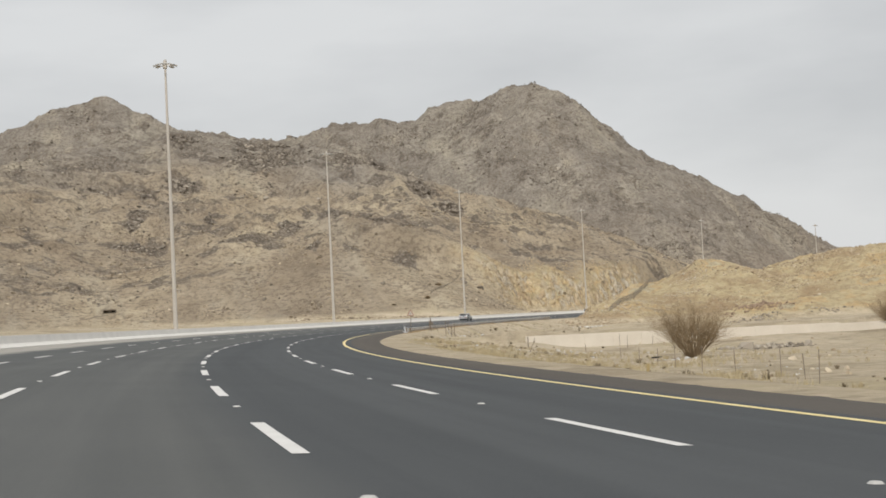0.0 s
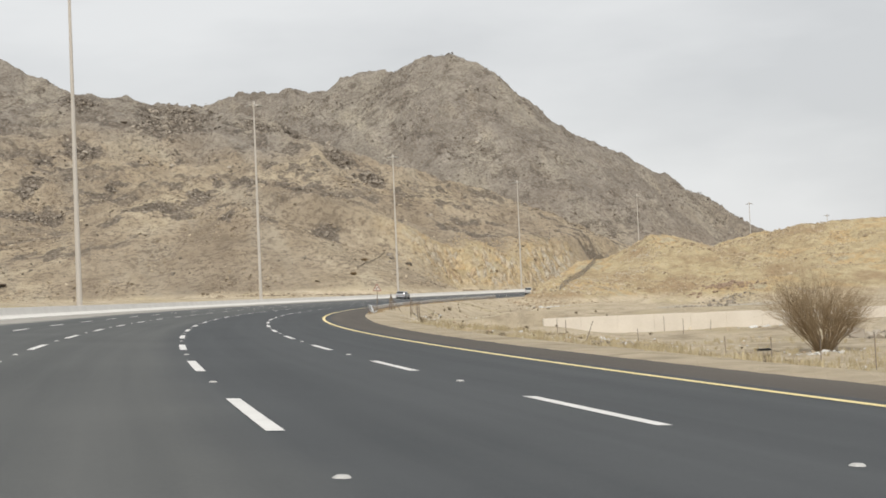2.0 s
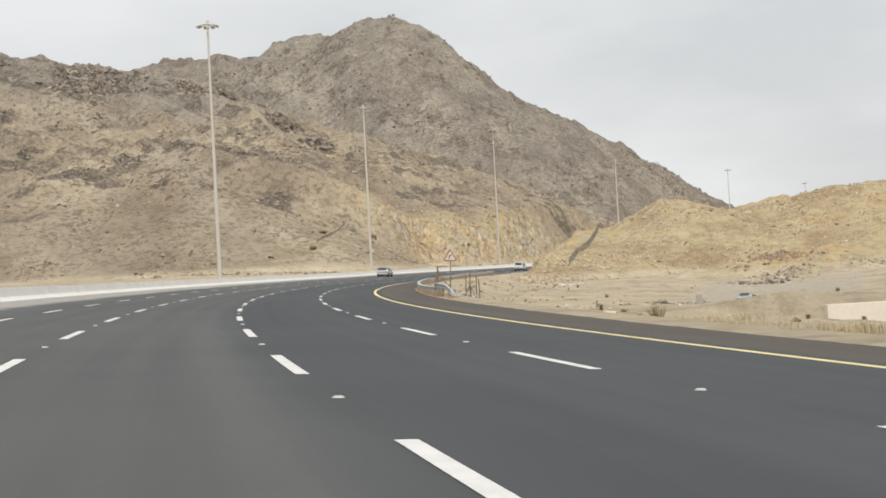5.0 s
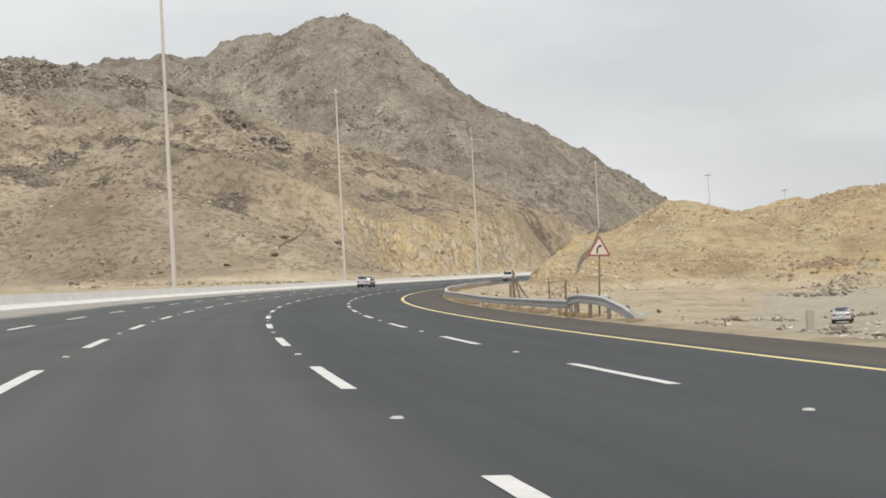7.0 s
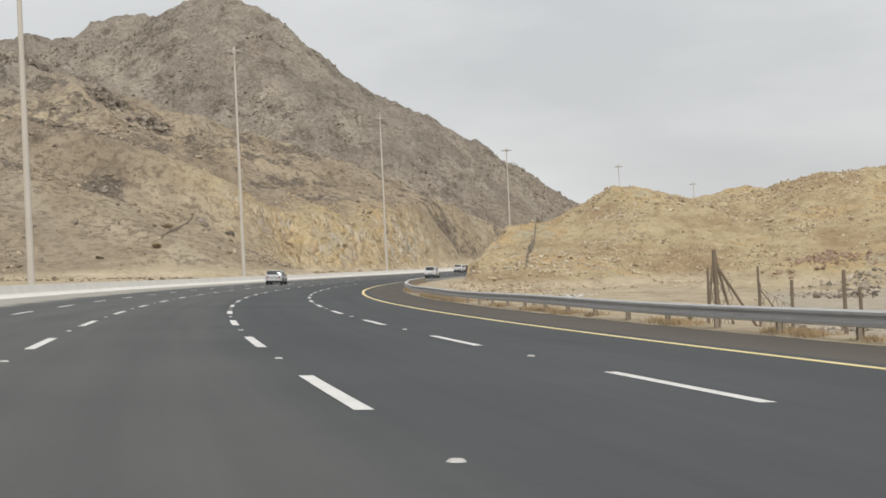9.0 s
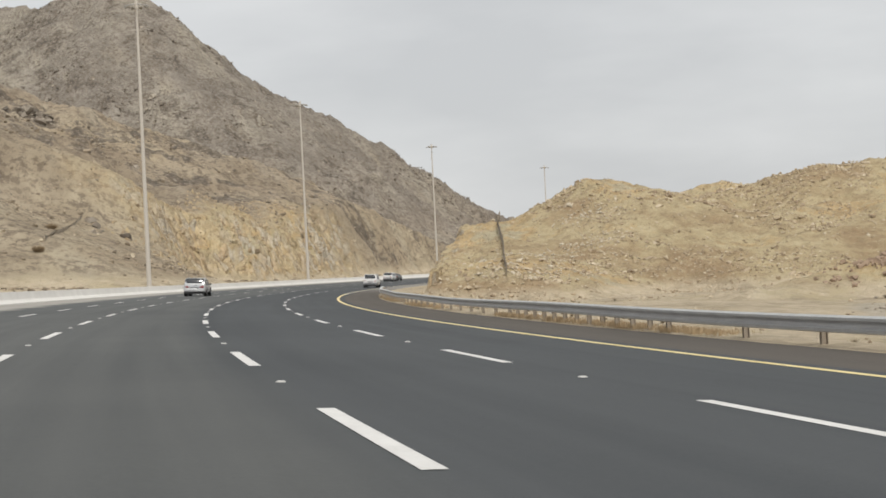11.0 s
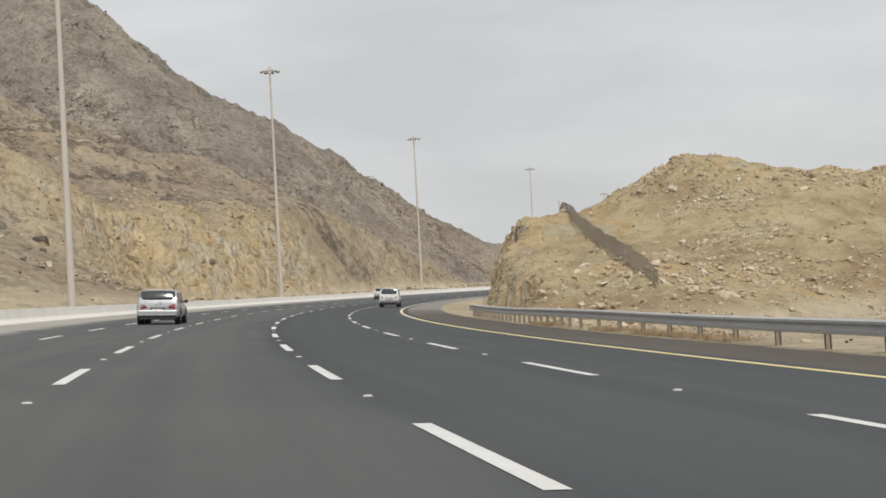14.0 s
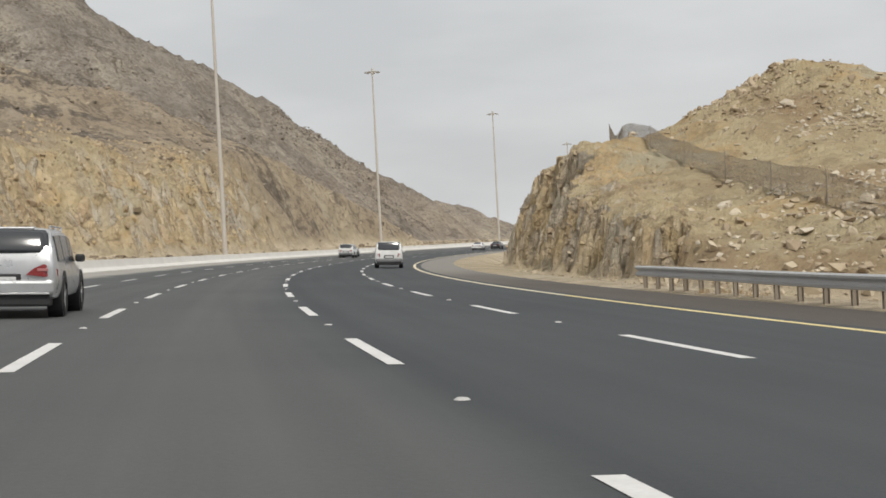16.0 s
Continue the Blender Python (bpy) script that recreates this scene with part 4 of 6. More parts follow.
def rail_post_mesh():
    bm = bmesh.new()
    box_bm(bm, -0.06, 0.06, -0.010, 0.010, -0.5, 0.70)
    box_bm(bm, -0.06, -0.05, -0.07, 0.07, -0.5, 0.70)
    box_bm(bm, 0.05, 0.06, -0.07, 0.07, -0.5, 0.70)
    me = bpy.data.meshes.new("post")
    bm.to_mesh(me)
    bm.free()
    me.materials.append(speckled("dusty_post_steel", (0.23, 0.195, 0.155), (0.38, 0.325, 0.26), 2.0, 20.0, 0.85, bump=0.2))
    return me


def spacer_mesh():
    bm = bmesh.new()
    box_bm(bm, -0.10, 0.06, -0.06, 0.06, -0.16, 0.16, 0.01)
    me = bpy.data.meshes.new("spacer")
    bm.to_mesh(me)
    bm.free()
    me.materials.append(M_STEEL)
    return me


POST_ME, SPACER_ME = rail_post_mesh(), spacer_mesh()
rng = np.random.RandomState(21)
for s in np.concatenate([np.arange(161.6, 172, 1.95), np.arange(173.5, 228, 3.65), np.arange(229.4, 248, 1.42), np.arange(250.6, 308, 2.85), np.arange(309.5, 342, 1.47)]):
    n, up = (float(v) for v in rail_line(s))
    lean = rng.normal(0, 3) + (14 if s < 168 else 0)
    po = new("post", POST_ME)
    po.parent, po.matrix_parent_inverse = guardrail, guardrail.matrix_world.inverted()
    po.matrix_basis = Matrix.Translation(Vector(on_road(s, n - 0.19, 0))) @ Matrix.Rotation(-0.1 - 0.0016 * s, 4, "Z") @ Matrix.Rotation(radians(lean), 4, "X")
    po.scale = (1, 1, (up + 0.15) / 0.70)
    sp = new("spacer", SPACER_ME)
    sp.parent, sp.matrix_parent_inverse = guardrail, guardrail.matrix_world.inverted()
    sp.matrix_basis = road_matrix(s, n - 0.08, up)
for sgn in (1, -1):
    bm = bmesh.new()
    box_bm(bm, -0.4, 0.4, -0.012, 0.012, -0.06, 0.06, 0.005)
    pl = part("end_plate", bm, M_STEEL, guardrail, "twisted steel end plate")
    pl.matrix_parent_inverse = guardrail.matrix_world.inverted()
    pl.matrix_basis = Matrix.Translation(Vector(on_road(159.9, -9.35 + 0.02 * sgn, 0.16))) @ Matrix.Rotation(radians(8), 4, "Z") @ Matrix.Rotation(radians(30 * sgn + 8), 4, "Y")
tagged(guardrail, "weathered steel guardrail on posts with a bent fallen end", "guardrail")

# ---- bend warning sign ----
M_SIGNRED = speckled("sign_red", (0.25, 0.09, 0.065), (0.34, 0.13, 0.095), 3.0, 30.0, 0.5)
M_SIGNWHITE = speckled("sign_cream", (0.55, 0.48, 0.40), (0.66, 0.60, 0.52), 3.0, 30.0, 0.5)
M_BLACK = speckled("sign_black", (0.015, 0.015, 0.015), (0.03, 0.03, 0.03), 3.0, 30.0, 0.5)


def prism(pts, y0, y1):
    bm = bmesh.new()
    a = [bm.verts.new((x, y0, z)) for x, z in pts]
    b = [bm.verts.new((x, y1, z)) for x, z in pts]
    bm.faces.new(a)
    bm.faces.new(b[::-1])
    for i in range(len(pts)):
        bm.faces.new((a[i], b[i], b[(i + 1) % len(pts)], a[(i + 1) % len(pts)]))
    return bm


def rounded_triangle(r, corner):
    pts = []
    for k in range(3):
        a = math.pi / 2 + k * math.tau / 3
        cx, cz = (r - 2 * corner) * math.cos(a), (r - 2 * corner) * math.sin(a)
        for j in range(-2, 3):
            b = a + j * math.pi / 6
            pts.append((cx + corner * math.cos(b), cz + corner * math.sin(b)))
    return pts


def warning_sign():
    base = empty("warning_sign")
    bm = bmesh.new()
    tube_bm(bm, (0, 0.05, -0.4), (0.03, 0.05, 2.75), 0.035, 0.035, 10)
    part("pole", bm, M_RUST, base, "brown weathered steel pole", True)
    bm = prism([(x, z + 2.5) for x, z in rounded_triangle(0.50, 0.045)], -0.012, 0.012)
    board = part("board", bm, M_SIGNRED, base, "faded red bordered triangle")
    bm = prism([(x, z + 2.5) for x, z in rounded_triangle(0.37, 0.03)], -0.018, -0.013)
    part("face", bm, M_SIGNWHITE, board, "cream reflective face")
    bm = prism([(-0.09, 2.36), (-0.035, 2.36), (-0.035, 2.50), (-0.01, 2.555), (0.03, 2.58), (0.03, 2.55), (0.11, 2.61), (0.03, 2.67), (0.03, 2.635), (-0.045, 2.60), (-0.09, 2.51)], -0.024, -0.019)
    part("bend_arrow", bm, M_BLACK, board, "black arrow bending right")
    return base


sign = warning_sign()
sign.matrix_world = Matrix.Translation(Vector((30.5, 162.0, land_z(30.5, 162.0) + 0.2))) @ Matrix.Rotation(radians(-16), 4, "Z") @ Matrix.Rotation(radians(2.5), 4, "Y")
tagged(sign, "red bordered triangular bend warning sign on a brown pole", "road sign")

# ---- channel wall in the wash ----
def channel_wall():
    base = empty("channel_wall", Matrix.Translation((36.6, 132.0, -2.6)))
    d = Vector((1, -0.12, 0)).normalized()
    ang = math.atan2(d.y, d.x)
    rng = random.Random(5)
    for k in range(14):
        bm = bmesh.new()
        h = 1.93 - 0.022 * k + rng.uniform(-0.05, 0.05)
        box_bm(bm, k * 3.0 + 0.004, k * 3.0 + 2.996, -0.18, 0.18, -0.6, h, 0.012)
        part("panel", bm, M_WALL, base)
    base.matrix_world = Matrix.Translation((36.6, 132.0, -2.6)) @ Matrix.Rotation(ang, 4, "Z")
    return base


tagged(channel_wall(), "low pale concrete channel wall across the dry wash", "retaining wall")


# ---- thorn bushes ----
def bush(name, height, spread, seed, stems=84):
    base = empty(name)
    rng = random.Random(seed)
    verts, faces = [], []

    def limb(p, d, length, r, depth):
        steps = 4
        ring = None
        for i in range(steps + 1):
            rr = r * (1 - 0.75 * i / steps)
            ax = d.orthogonal().normalized()
            bx = d.cross(ax)
            ids = []
            for j in range(3):
                a = j * math.tau / 3
                verts.append(tuple(p + (ax * math.cos(a) + bx * math.sin(a)) * rr))
                ids.append(len(verts) - 1)
            if ring:
                for j in range(3):
                    faces.append((ring[j], ring[(j + 1) % 3], ids[(j + 1) % 3], ids[j]))
            ring = ids
            if i < steps:
                d = (d + Vector((rng.gauss(0, 0.10), rng.gauss(0, 0.10), rng.gauss(0.015, 0.06)))).normalized()
                p = p + d * (length / steps)
                if depth and i >= 1:
                    for _ in range(depth + 1):
                        nd = (d + Vector((rng.gauss(0, 0.38), rng.gauss(0, 0.38), rng.gauss(0.05, 0.28)))).normalized()
                        limb(p.copy(), nd, length * rng.uniform(0.35, 0.55), rr * 0.62, depth - 1)
        if not depth:
            fuzz(p)

    def fuzz(p):
        for _ in range(2):
            d = Vector((rng.gauss(0, 0.5), rng.gauss(0, 0.5), rng.uniform(0.2, 1.0))).normalized() * height * rng.uniform(0.03, 0.075)
            sd = d.orthogonal().normalized() * 0.0018 * height
            i = len(verts)
            verts.extend([tuple(p - sd), tuple(p + sd), tuple(p + d)])
            faces.append((i, i + 1, i + 2))

    for k in range(stems):
        a = rng.uniform(0, math.tau)
        th = radians(52) * rng.uniform(0.0, 1.0) ** 0.6
        d = Vector((math.cos(a) * math.sin(th), math.sin(a) * math.sin(th), math.cos(th)))
        reach = ((math.sin(th) / (spread * 0.5)) ** 3 + (math.cos(th) / height) ** 3) ** (-1 / 3)
        limb(Vector((math.cos(a) * 0.4 * rng.random(), math.sin(a) * 0.4 * rng.random(), -0.1)), d, reach * rng.uniform(0.62, 0.86), 0.034, 2)
    for k in range(9):
        a = k * math.tau / 9 + rng.uniform(-0.2, 0.2)
        lean = rng.uniform(0.15, 0.75) * spread / height * 0.6
        bm = bmesh.new()
        p, d = Vector((0.12 * math.cos(a), 0.12 * math.sin(a), -0.15)), Vector((math.cos(a) * lean, math.sin(a) * lean, 1)).normalized()
        r = 0.02 * height
        for i in range(4):
            q = p + d * height * 0.16
            tube_bm(bm, p, q, r, r * 0.78, 6)
            r *= 0.78
            p, d = q, (d + Vector((rng.gauss(0, 0.12), rng.gauss(0, 0.12), 0.05))).normalized()
        part("stem", bm, M_TWIG, base)
    mesh_object("crown", verts, faces, M_TWIG, base, "many thin bare brown branches")
    return base


for nm, x, y, h, w, sd in (("thorn_bush", 40.9, 97.6, 3.9, 6.6, 3), ("thorn_bush", 72.6, 122.0, 2.9, 6.8, 4), ("thorn_bush", 80.3, 391.9, 0.8, 1.3, 5), ("thorn_bush", 88.2, 413.3, 0.8, 1.3, 6)):
    b = bush(nm, h, w, sd)
    b.matrix_world = Matrix.Translation((x, y, land_z(x, y) - 0.05))
    tagged(b, "leafless brown thorn bush growing on dry sand", "bush", "thorn bushes")


# ---- dry grass ----
def tufts(name, places, height, seed, label, blades=16, w=0.007, material=None):
    rng = np.random.RandomState(seed)
    v, f = [], []
    for (x, y, z) in places:
        for _ in range(blades):
            a, r = rng.uniform(0, math.tau), abs(rng.normal(0, 0.16))
            h = height * rng.uniform(0.4, 1.1)
            bx, by = x + r * math.cos(a), y + r * math.sin(a)
            tx, ty = bx + rng.normal(0, 0.25) * h, by + rng.normal(0, 0.25) * h
            ca = rng.uniform(0, math.tau)
            i = len(v)
            v += [(bx - w * math.cos(ca), by - w * math.sin(ca), z - 0.03), (bx + w * math.cos(ca), by + w * math.sin(ca), z - 0.03),
                  ((bx + tx) / 2 + w * math.cos(ca), (by + ty) / 2 + w * math.sin(ca), z + 0.6 * h), ((bx + tx) / 2 - w * math.cos(ca), (by + ty) / 2 - w * math.sin(ca), z + 0.6 * h), (tx, ty, z + h)]
            f += [(i, i + 1, i + 2, i + 3), (i + 3, i + 2, i + 4)]
    return tagged(mesh_object(name, v, f, material or M_GRASS), label, "dry grass", kind="stuff")


rng = np.random.RandomState(31)
ss, nn = rng.uniform(156, 336, 1800), -8.95 - np.abs(rng.normal(0, 0.35, 1800))
pp = on_road(ss, nn)
keep = fbm(ss / 4, ss * 0 + 2, 3, 91) > 0.50
tufts("rail_grass", [tuple(q) for q in pp[keep]], 0.19, 32, "tan dry grass growing under the guardrail", 30, 0.0065)
ss, nn = rng.uniform(8, 125, 5200), -9.4 - np.abs(rng.normal(0, 13, 5200))
pp = on_road(ss, nn)
pz = ground_height(pp[:, 0], pp[:, 1])[0]
keep = fbm(pp[:, 0] / 5, pp[:, 1] / 5, 3, 93) > 0.54
tufts("wash_grass", [(q[0], q[1], z) for q, z in zip(pp[keep], pz[keep])], 0.34, 33, "sparse straw coloured grass on the verge", 10, 0.016, M_STRAWGRASS)


# ---- old fence posts ----
def post_thing(name, x, y, h, r, lean, material, label, group="", brace=None, brace_mat=None):
    z = land_z(x, y)
    base = empty(name, Matrix.Translation((x, y, z)))
    bm = bmesh.new()
    tube_bm(bm, (0, 0, -0.3), (lean[0] * h, lean[1] * h, h), r, r * 0.9, 8)
    part("stake", bm, material, base)
    for (dx, dy, top) in brace or ():
        bm = bmesh.new()
        tube_bm(bm, (lean[0] * h * top, lean[1] * h * top, h * top), (dx, dy, -0.1), r * 0.5, r * 0.5, 6)
        part("brace", bm, brace_mat or material, base)
    return tagged(base, label, "fence post", group)


FENCE = [(38.0, 185.8, 2.2, 0.07, [(-0.35, 0.1, 0.98), (0.45, -0.15, 0.95), (1.1, -0.4, 0.85)]), (40.9, 187.8, 2.0, 0.035, [(0.75, -0.75, 0.7)]), (41.6, 187.3, 1.95, 0.05, None),
         (39.4, 182.7, 2.15, 0.05, [(0.85, 0.3, 0.68)]), (40.3, 183.1, 1.9, 0.05, None)]
rng = random.Random(9)
for x, y, h, r, br in FENCE:
    post_thing("fence_post", x, y, h, r, (rng.gauss(0, 0.02), rng.gauss(0, 0.02)), M_RUST, "old weathered fence post standing in the sand behind the rail", "old fence posts", br, M_CONC if x == 39.4 else None)
for x, y, h, lx, ly in ((31.8, 78.0, 1.5, 0.0, 0.03), (31.2, 72.0, 1.6, 0.03, 0.0), (30.8, 66.0, 1.5, -0.03, 0.0), (31.5, 61.5, 1.7, 0.0, 0.02), (28.0, 50.0, 1.6, 0.04, 0.0), (29.5, 54.5, 1.3, -0.05, 0.02),
                        (33.0, 84.5, 1.2, 0.02, 0.0), (34.0, 91.0, 1.2, 0.0, 0.0), (35.0, 98.0, 1.1, -0.04, 0.0), (29.5, 105.4, 1.15, 0.55, 0.1), (32.6, 116.6, 1.1, 0.03, 0.0), (34.1, 122.2, 1.0, 0.0, 0.0),
                        (44.4, 123.2, 1.1, 0.02, 0.0), (45.9, 129.8, 1.2, 0.0, 0.0), (48.0, 126.0, 0.8, 0.1, 0.0), (38.5, 118.0, 0.9, -0.05, 0.0)):
    post_thing("stake", x, y, h, 0.026, (lx, ly), M_POST, "thin grey stake standing in the sandy wash", "thin stakes of an old fence")

# ---- mesh fence down the hill's shoulder ----
def hill_fence(line, low, high, dense, smooth, tops=None):
    base = empty("mesh_fence", Matrix.Translation((line[0][0], line[0][1], land_z(*line[0]))))
    inv = base.matrix_world.inverted()
    pts = []
    for (ax, ay), (bx, by) in zip(line[:-1], line[1:]):
        k = max(2, int(math.hypot(bx - ax, by - ay) / (0.14 if tops else 0.25)))
        pts += [(ax + (bx - ax) * i / k, ay + (by - ay) * i / k) for i in range(k)]
    pts = np.array(pts + [line[-1]])
    gz = ground_height(pts[:, 0], pts[:, 1])[0]
    gz = np.convolve(np.pad(gz, smooth, "edge"), np.ones(2 * smooth + 1) / (2 * smooth + 1), "valid")
    H = 0.45 * np.exp(-np.arange(len(pts)) / 4.0) + low + (high - low) * np.abs(np.sin(np.arange(len(pts)) / 37.0)) + 0.03 * np.sin(np.arange(len(pts)) / 6.0)
    if tops:
        along = np.concatenate([[0], np.cumsum(np.hypot(*np.diff(pts, axis=0).T))])
        at = [along[np.argmin(np.hypot(pts[:, 0] - x, pts[:, 1] - y))] for x, y in line]
        H = np.interp(along, at, tops) + 0.05 * np.sin(along / 1.3)
    verts, faces = [], []
    thin, rows = (0.0062, 15) if tops else (0.03 * dense, int(9 * dense))

    def wire(a, b, w=thin):
        d = (b - a).normalized()
        side = d.cross(Vector((0.8, -0.6, 0))).normalized() * w
        i = len(verts)
        verts.extend([tuple(a - side), tuple(b - side), tuple(b + side), tuple(a + side)])
        faces.append((i, i + 1, i + 2, i + 3))
        side = d.cross(side)
        verts.extend([tuple(a - side), tuple(b - side), tuple(b + side), tuple(a + side)])
        faces.append((i + 4, i + 5, i + 6, i + 7))

    P = [Vector((x, y, z)) for (x, y), z in zip(pts, gz)]
    for i in range(len(P) - 1):
        for r in range(rows):
            u0, u1 = H[i] * r / rows, H[i + 1] * (r + 1) / rows
            wire(P[i] + Vector((0, 0, u0)), P[i + 1] + Vector((0, 0, u1)))
            wire(P[i] + Vector((0, 0, H[i] * (r + 1) / rows)), P[i + 1] + Vector((0, 0, H[i + 1] * r / rows)))
        for u in (0.02, 0.5, 1.0):
            wire(P[i] + Vector((0, 0, H[i] * u)), P[i + 1] + Vector((0, 0, H[i + 1] * u)), 0.7 * thin)
    me = mesh_object("netting", verts, faces, M_WIRE, base, "sagging wire netting")
    me.matrix_parent_inverse = inv
    for i in range(0, len(P), 62 if tops else 26):
        bm = bmesh.new()
        tube_bm(bm, P[i] - Vector((0, 0, 0.4)), P[i] + Vector((0.05, 0, H[i] + 0.1)), 0.028, 0.028, 8)
        po = part("post", bm, M_WIRE if tops else M_RUST, base)
        po.matrix_parent_inverse = inv
    return base


FENCE_LINE = [(144.0, 375.6), (141.2, 372.0), (138.6, 368.4), (134.6, 361.8), (130.4, 354.9), (126.2, 347.9), (121.9, 341.0), (117.2, 334.1), (113.8, 328.6), (111.7, 325.2), (110.1, 322.6)]
tagged(hill_fence(FENCE_LINE, 1.0, 1.3, 0.95, 34, [2.3, 1.3, 1.7, 1.4, 1.35, 1.4, 1.5, 1.5, 1.4, 1.3, 0.95]), "sagging wire mesh fence climbing the rocky hill", "fence", "mesh fences")
tagged(hill_fence([(40.9, 187.8), (41.25, 187.55), (41.6, 187.3)], 1.0, 1.3, 0.3, 1), "torn wire netting between two old posts", "fence", "mesh fences")
tagged(hill_fence([(37.75, 185.9), (38.0, 185.8), (38.4, 185.7)], 1.2, 1.7, 0.35, 1), "torn wire netting hanging from an old post", "fence", "mesh fences")
tagged(hill_fence([(81.8, 394.0), (86.2, 404.5), (90.5, 414.0), (94.8, 423.2), (98.9, 431.8)], 0.5, 0.6, 0.38, 30), "low straight wire mesh fence up the sandy slope", "fence", "mesh fences")


# ---- small table-like slab on walls, use unknown, in the slope beyond the barrier ----
def culvert():
    base = empty("culvert", Matrix.Translation((-7.2, 412.0, land_z(-7.2, 412.0) - 0.1)) @ Matrix.Rotation(radians(2), 4, "Z"))
    bm = bmesh.new()
    box_bm(bm, -1.9, 1.9, -0.1, 1.6, 1.0, 1.25, 0.03)
    part("roof_slab", bm, M_POST, base)
    for x in (-1.75, 0.0, 1.75):
        bm = bmesh.new()
        box_bm(bm, x - 0.12, x + 0.12, 0.0, 1.5, -0.6, 1.0, 0.02)
        part("side_wall", bm, M_POST, base)
    bm = bmesh.new()
    box_bm(bm, -1.8, 1.8, 1.35, 1.5, -0.6, 1.0)
    part("back_wall", bm, M_POST, base)
    return tagged(base, "small dark table-like slab on upright walls in the slope", "culvert")


culvert()


# ---- vehicles ----
def paint(name, a, b, metal=0.0, rough=0.35):
    m = Nodes(name, rough, metal)
    n = m.noise(m.coords(), 1.8, 5, 0.6)
    m.colour(m.ramp(n, (0.3, a), (0.7, b)))
    m.set("Coat Weight", 0.5).set("Coat Roughness", 0.12)
    m.set("Roughness", m.ramp(m.noise(m.coords(), 6.0, 4), (0.3, rough * 0.8), (0.7, min(1.0, rough * 1.5))))
    return m.mat


P_SILVER = paint("silver_paint", (0.42, 0.425, 0.435), (0.52, 0.525, 0.535), 0.6, 0.30)
P_WHITE = paint("white_paint", (0.60, 0.60, 0.59), (0.74, 0.74, 0.73), 0.0, 0.35)
P_DARK = paint("dark_bronze_paint", (0.055, 0.05, 0.045), (0.085, 0.075, 0.065), 0.3, 0.35)
P_BLACK = paint("dark_grey_paint", (0.025, 0.027, 0.03), (0.045, 0.046, 0.05), 0.2, 0.35)
M_GLASS = Nodes("tinted_glass", 0.16).colour((0.03, 0.033, 0.037)).set("Specular IOR Level", 0.9).mat
M_TYRE = speckled("tyre_rubber", (0.012, 0.012, 0.012), (0.028, 0.027, 0.026), 5.0, 60.0, 0.9, bump=0.2)
M_RIM = speckled("alloy_rim", (0.42, 0.43, 0.44), (0.58, 0.58, 0.59), 4.0, 40.0, 0.3, 0.8)
M_TRIM = speckled("black_trim", (0.014, 0.014, 0.015), (0.03, 0.03, 0.031), 4.0, 40.0, 0.6)
M_CHROME = speckled("chrome", (0.62, 0.62, 0.62), (0.72, 0.72, 0.72), 4.0, 40.0, 0.18, 1.0)
M_TAIL = Nodes("tail_lamp_red", 0.15).colour((0.22, 0.012, 0.014)).set("Coat Weight", 0.6).mat
M_TAILCLEAR = Nodes("tail_lamp_pink", 0.15).colour((0.42, 0.16, 0.16)).set("Coat Weight", 0.6).mat
M_PLATE = speckled("plate_white", (0.55, 0.55, 0.54), (0.65, 0.65, 0.64), 6.0, 60.0, 0.5)
M_PLATEBAR = speckled("plate_bars", (0.42, 0.42, 0.42), (0.50, 0.50, 0.50), 6.0, 60.0, 0.6)


def loft(stations, closed_ends=True):
    """A symmetric body from stations (y, [(x, z), ...] right half from sill to roof centre)."""
    bm = bmesh.new()
    rings = []
    for y, half in stations:
        pts = [(x, z) for x, z in half] + [(-x, z) for x, z in reversed(half[:-1])]
        rings.append([bm.verts.new((x, y, z)) for x, z in pts])
    for a, b in zip(rings[:-1], rings[1:]):
        for i in range(len(a)):
            k = (i + 1) % len(a)
            bm.faces.new((a[i], a[k], b[k], b[i]))
    if closed_ends:
        bm.faces.new(rings[0])
        bm.faces.new(rings[-1][::-1])
    return bm


def quad_panel(bm, pts, off):
    """A thin panel through the given points, pushed out by off along its normal, with edges folded back."""
    v = [Vector(p) for p in pts]
    nrm = (v[1] - v[0]).cross(v[-1] - v[0]).normalized()
    top = [bm.verts.new(p + nrm * off) for p in v]
    bot = [bm.verts.new(p - nrm * 0.03) for p in v]
    bm.faces.new(top)
    bm.faces.new(bot[::-1])
    for i in range(len(v)):
        k = (i + 1) % len(v)
        bm.faces.new((top[i], bot[i], bot[k], top[k]))


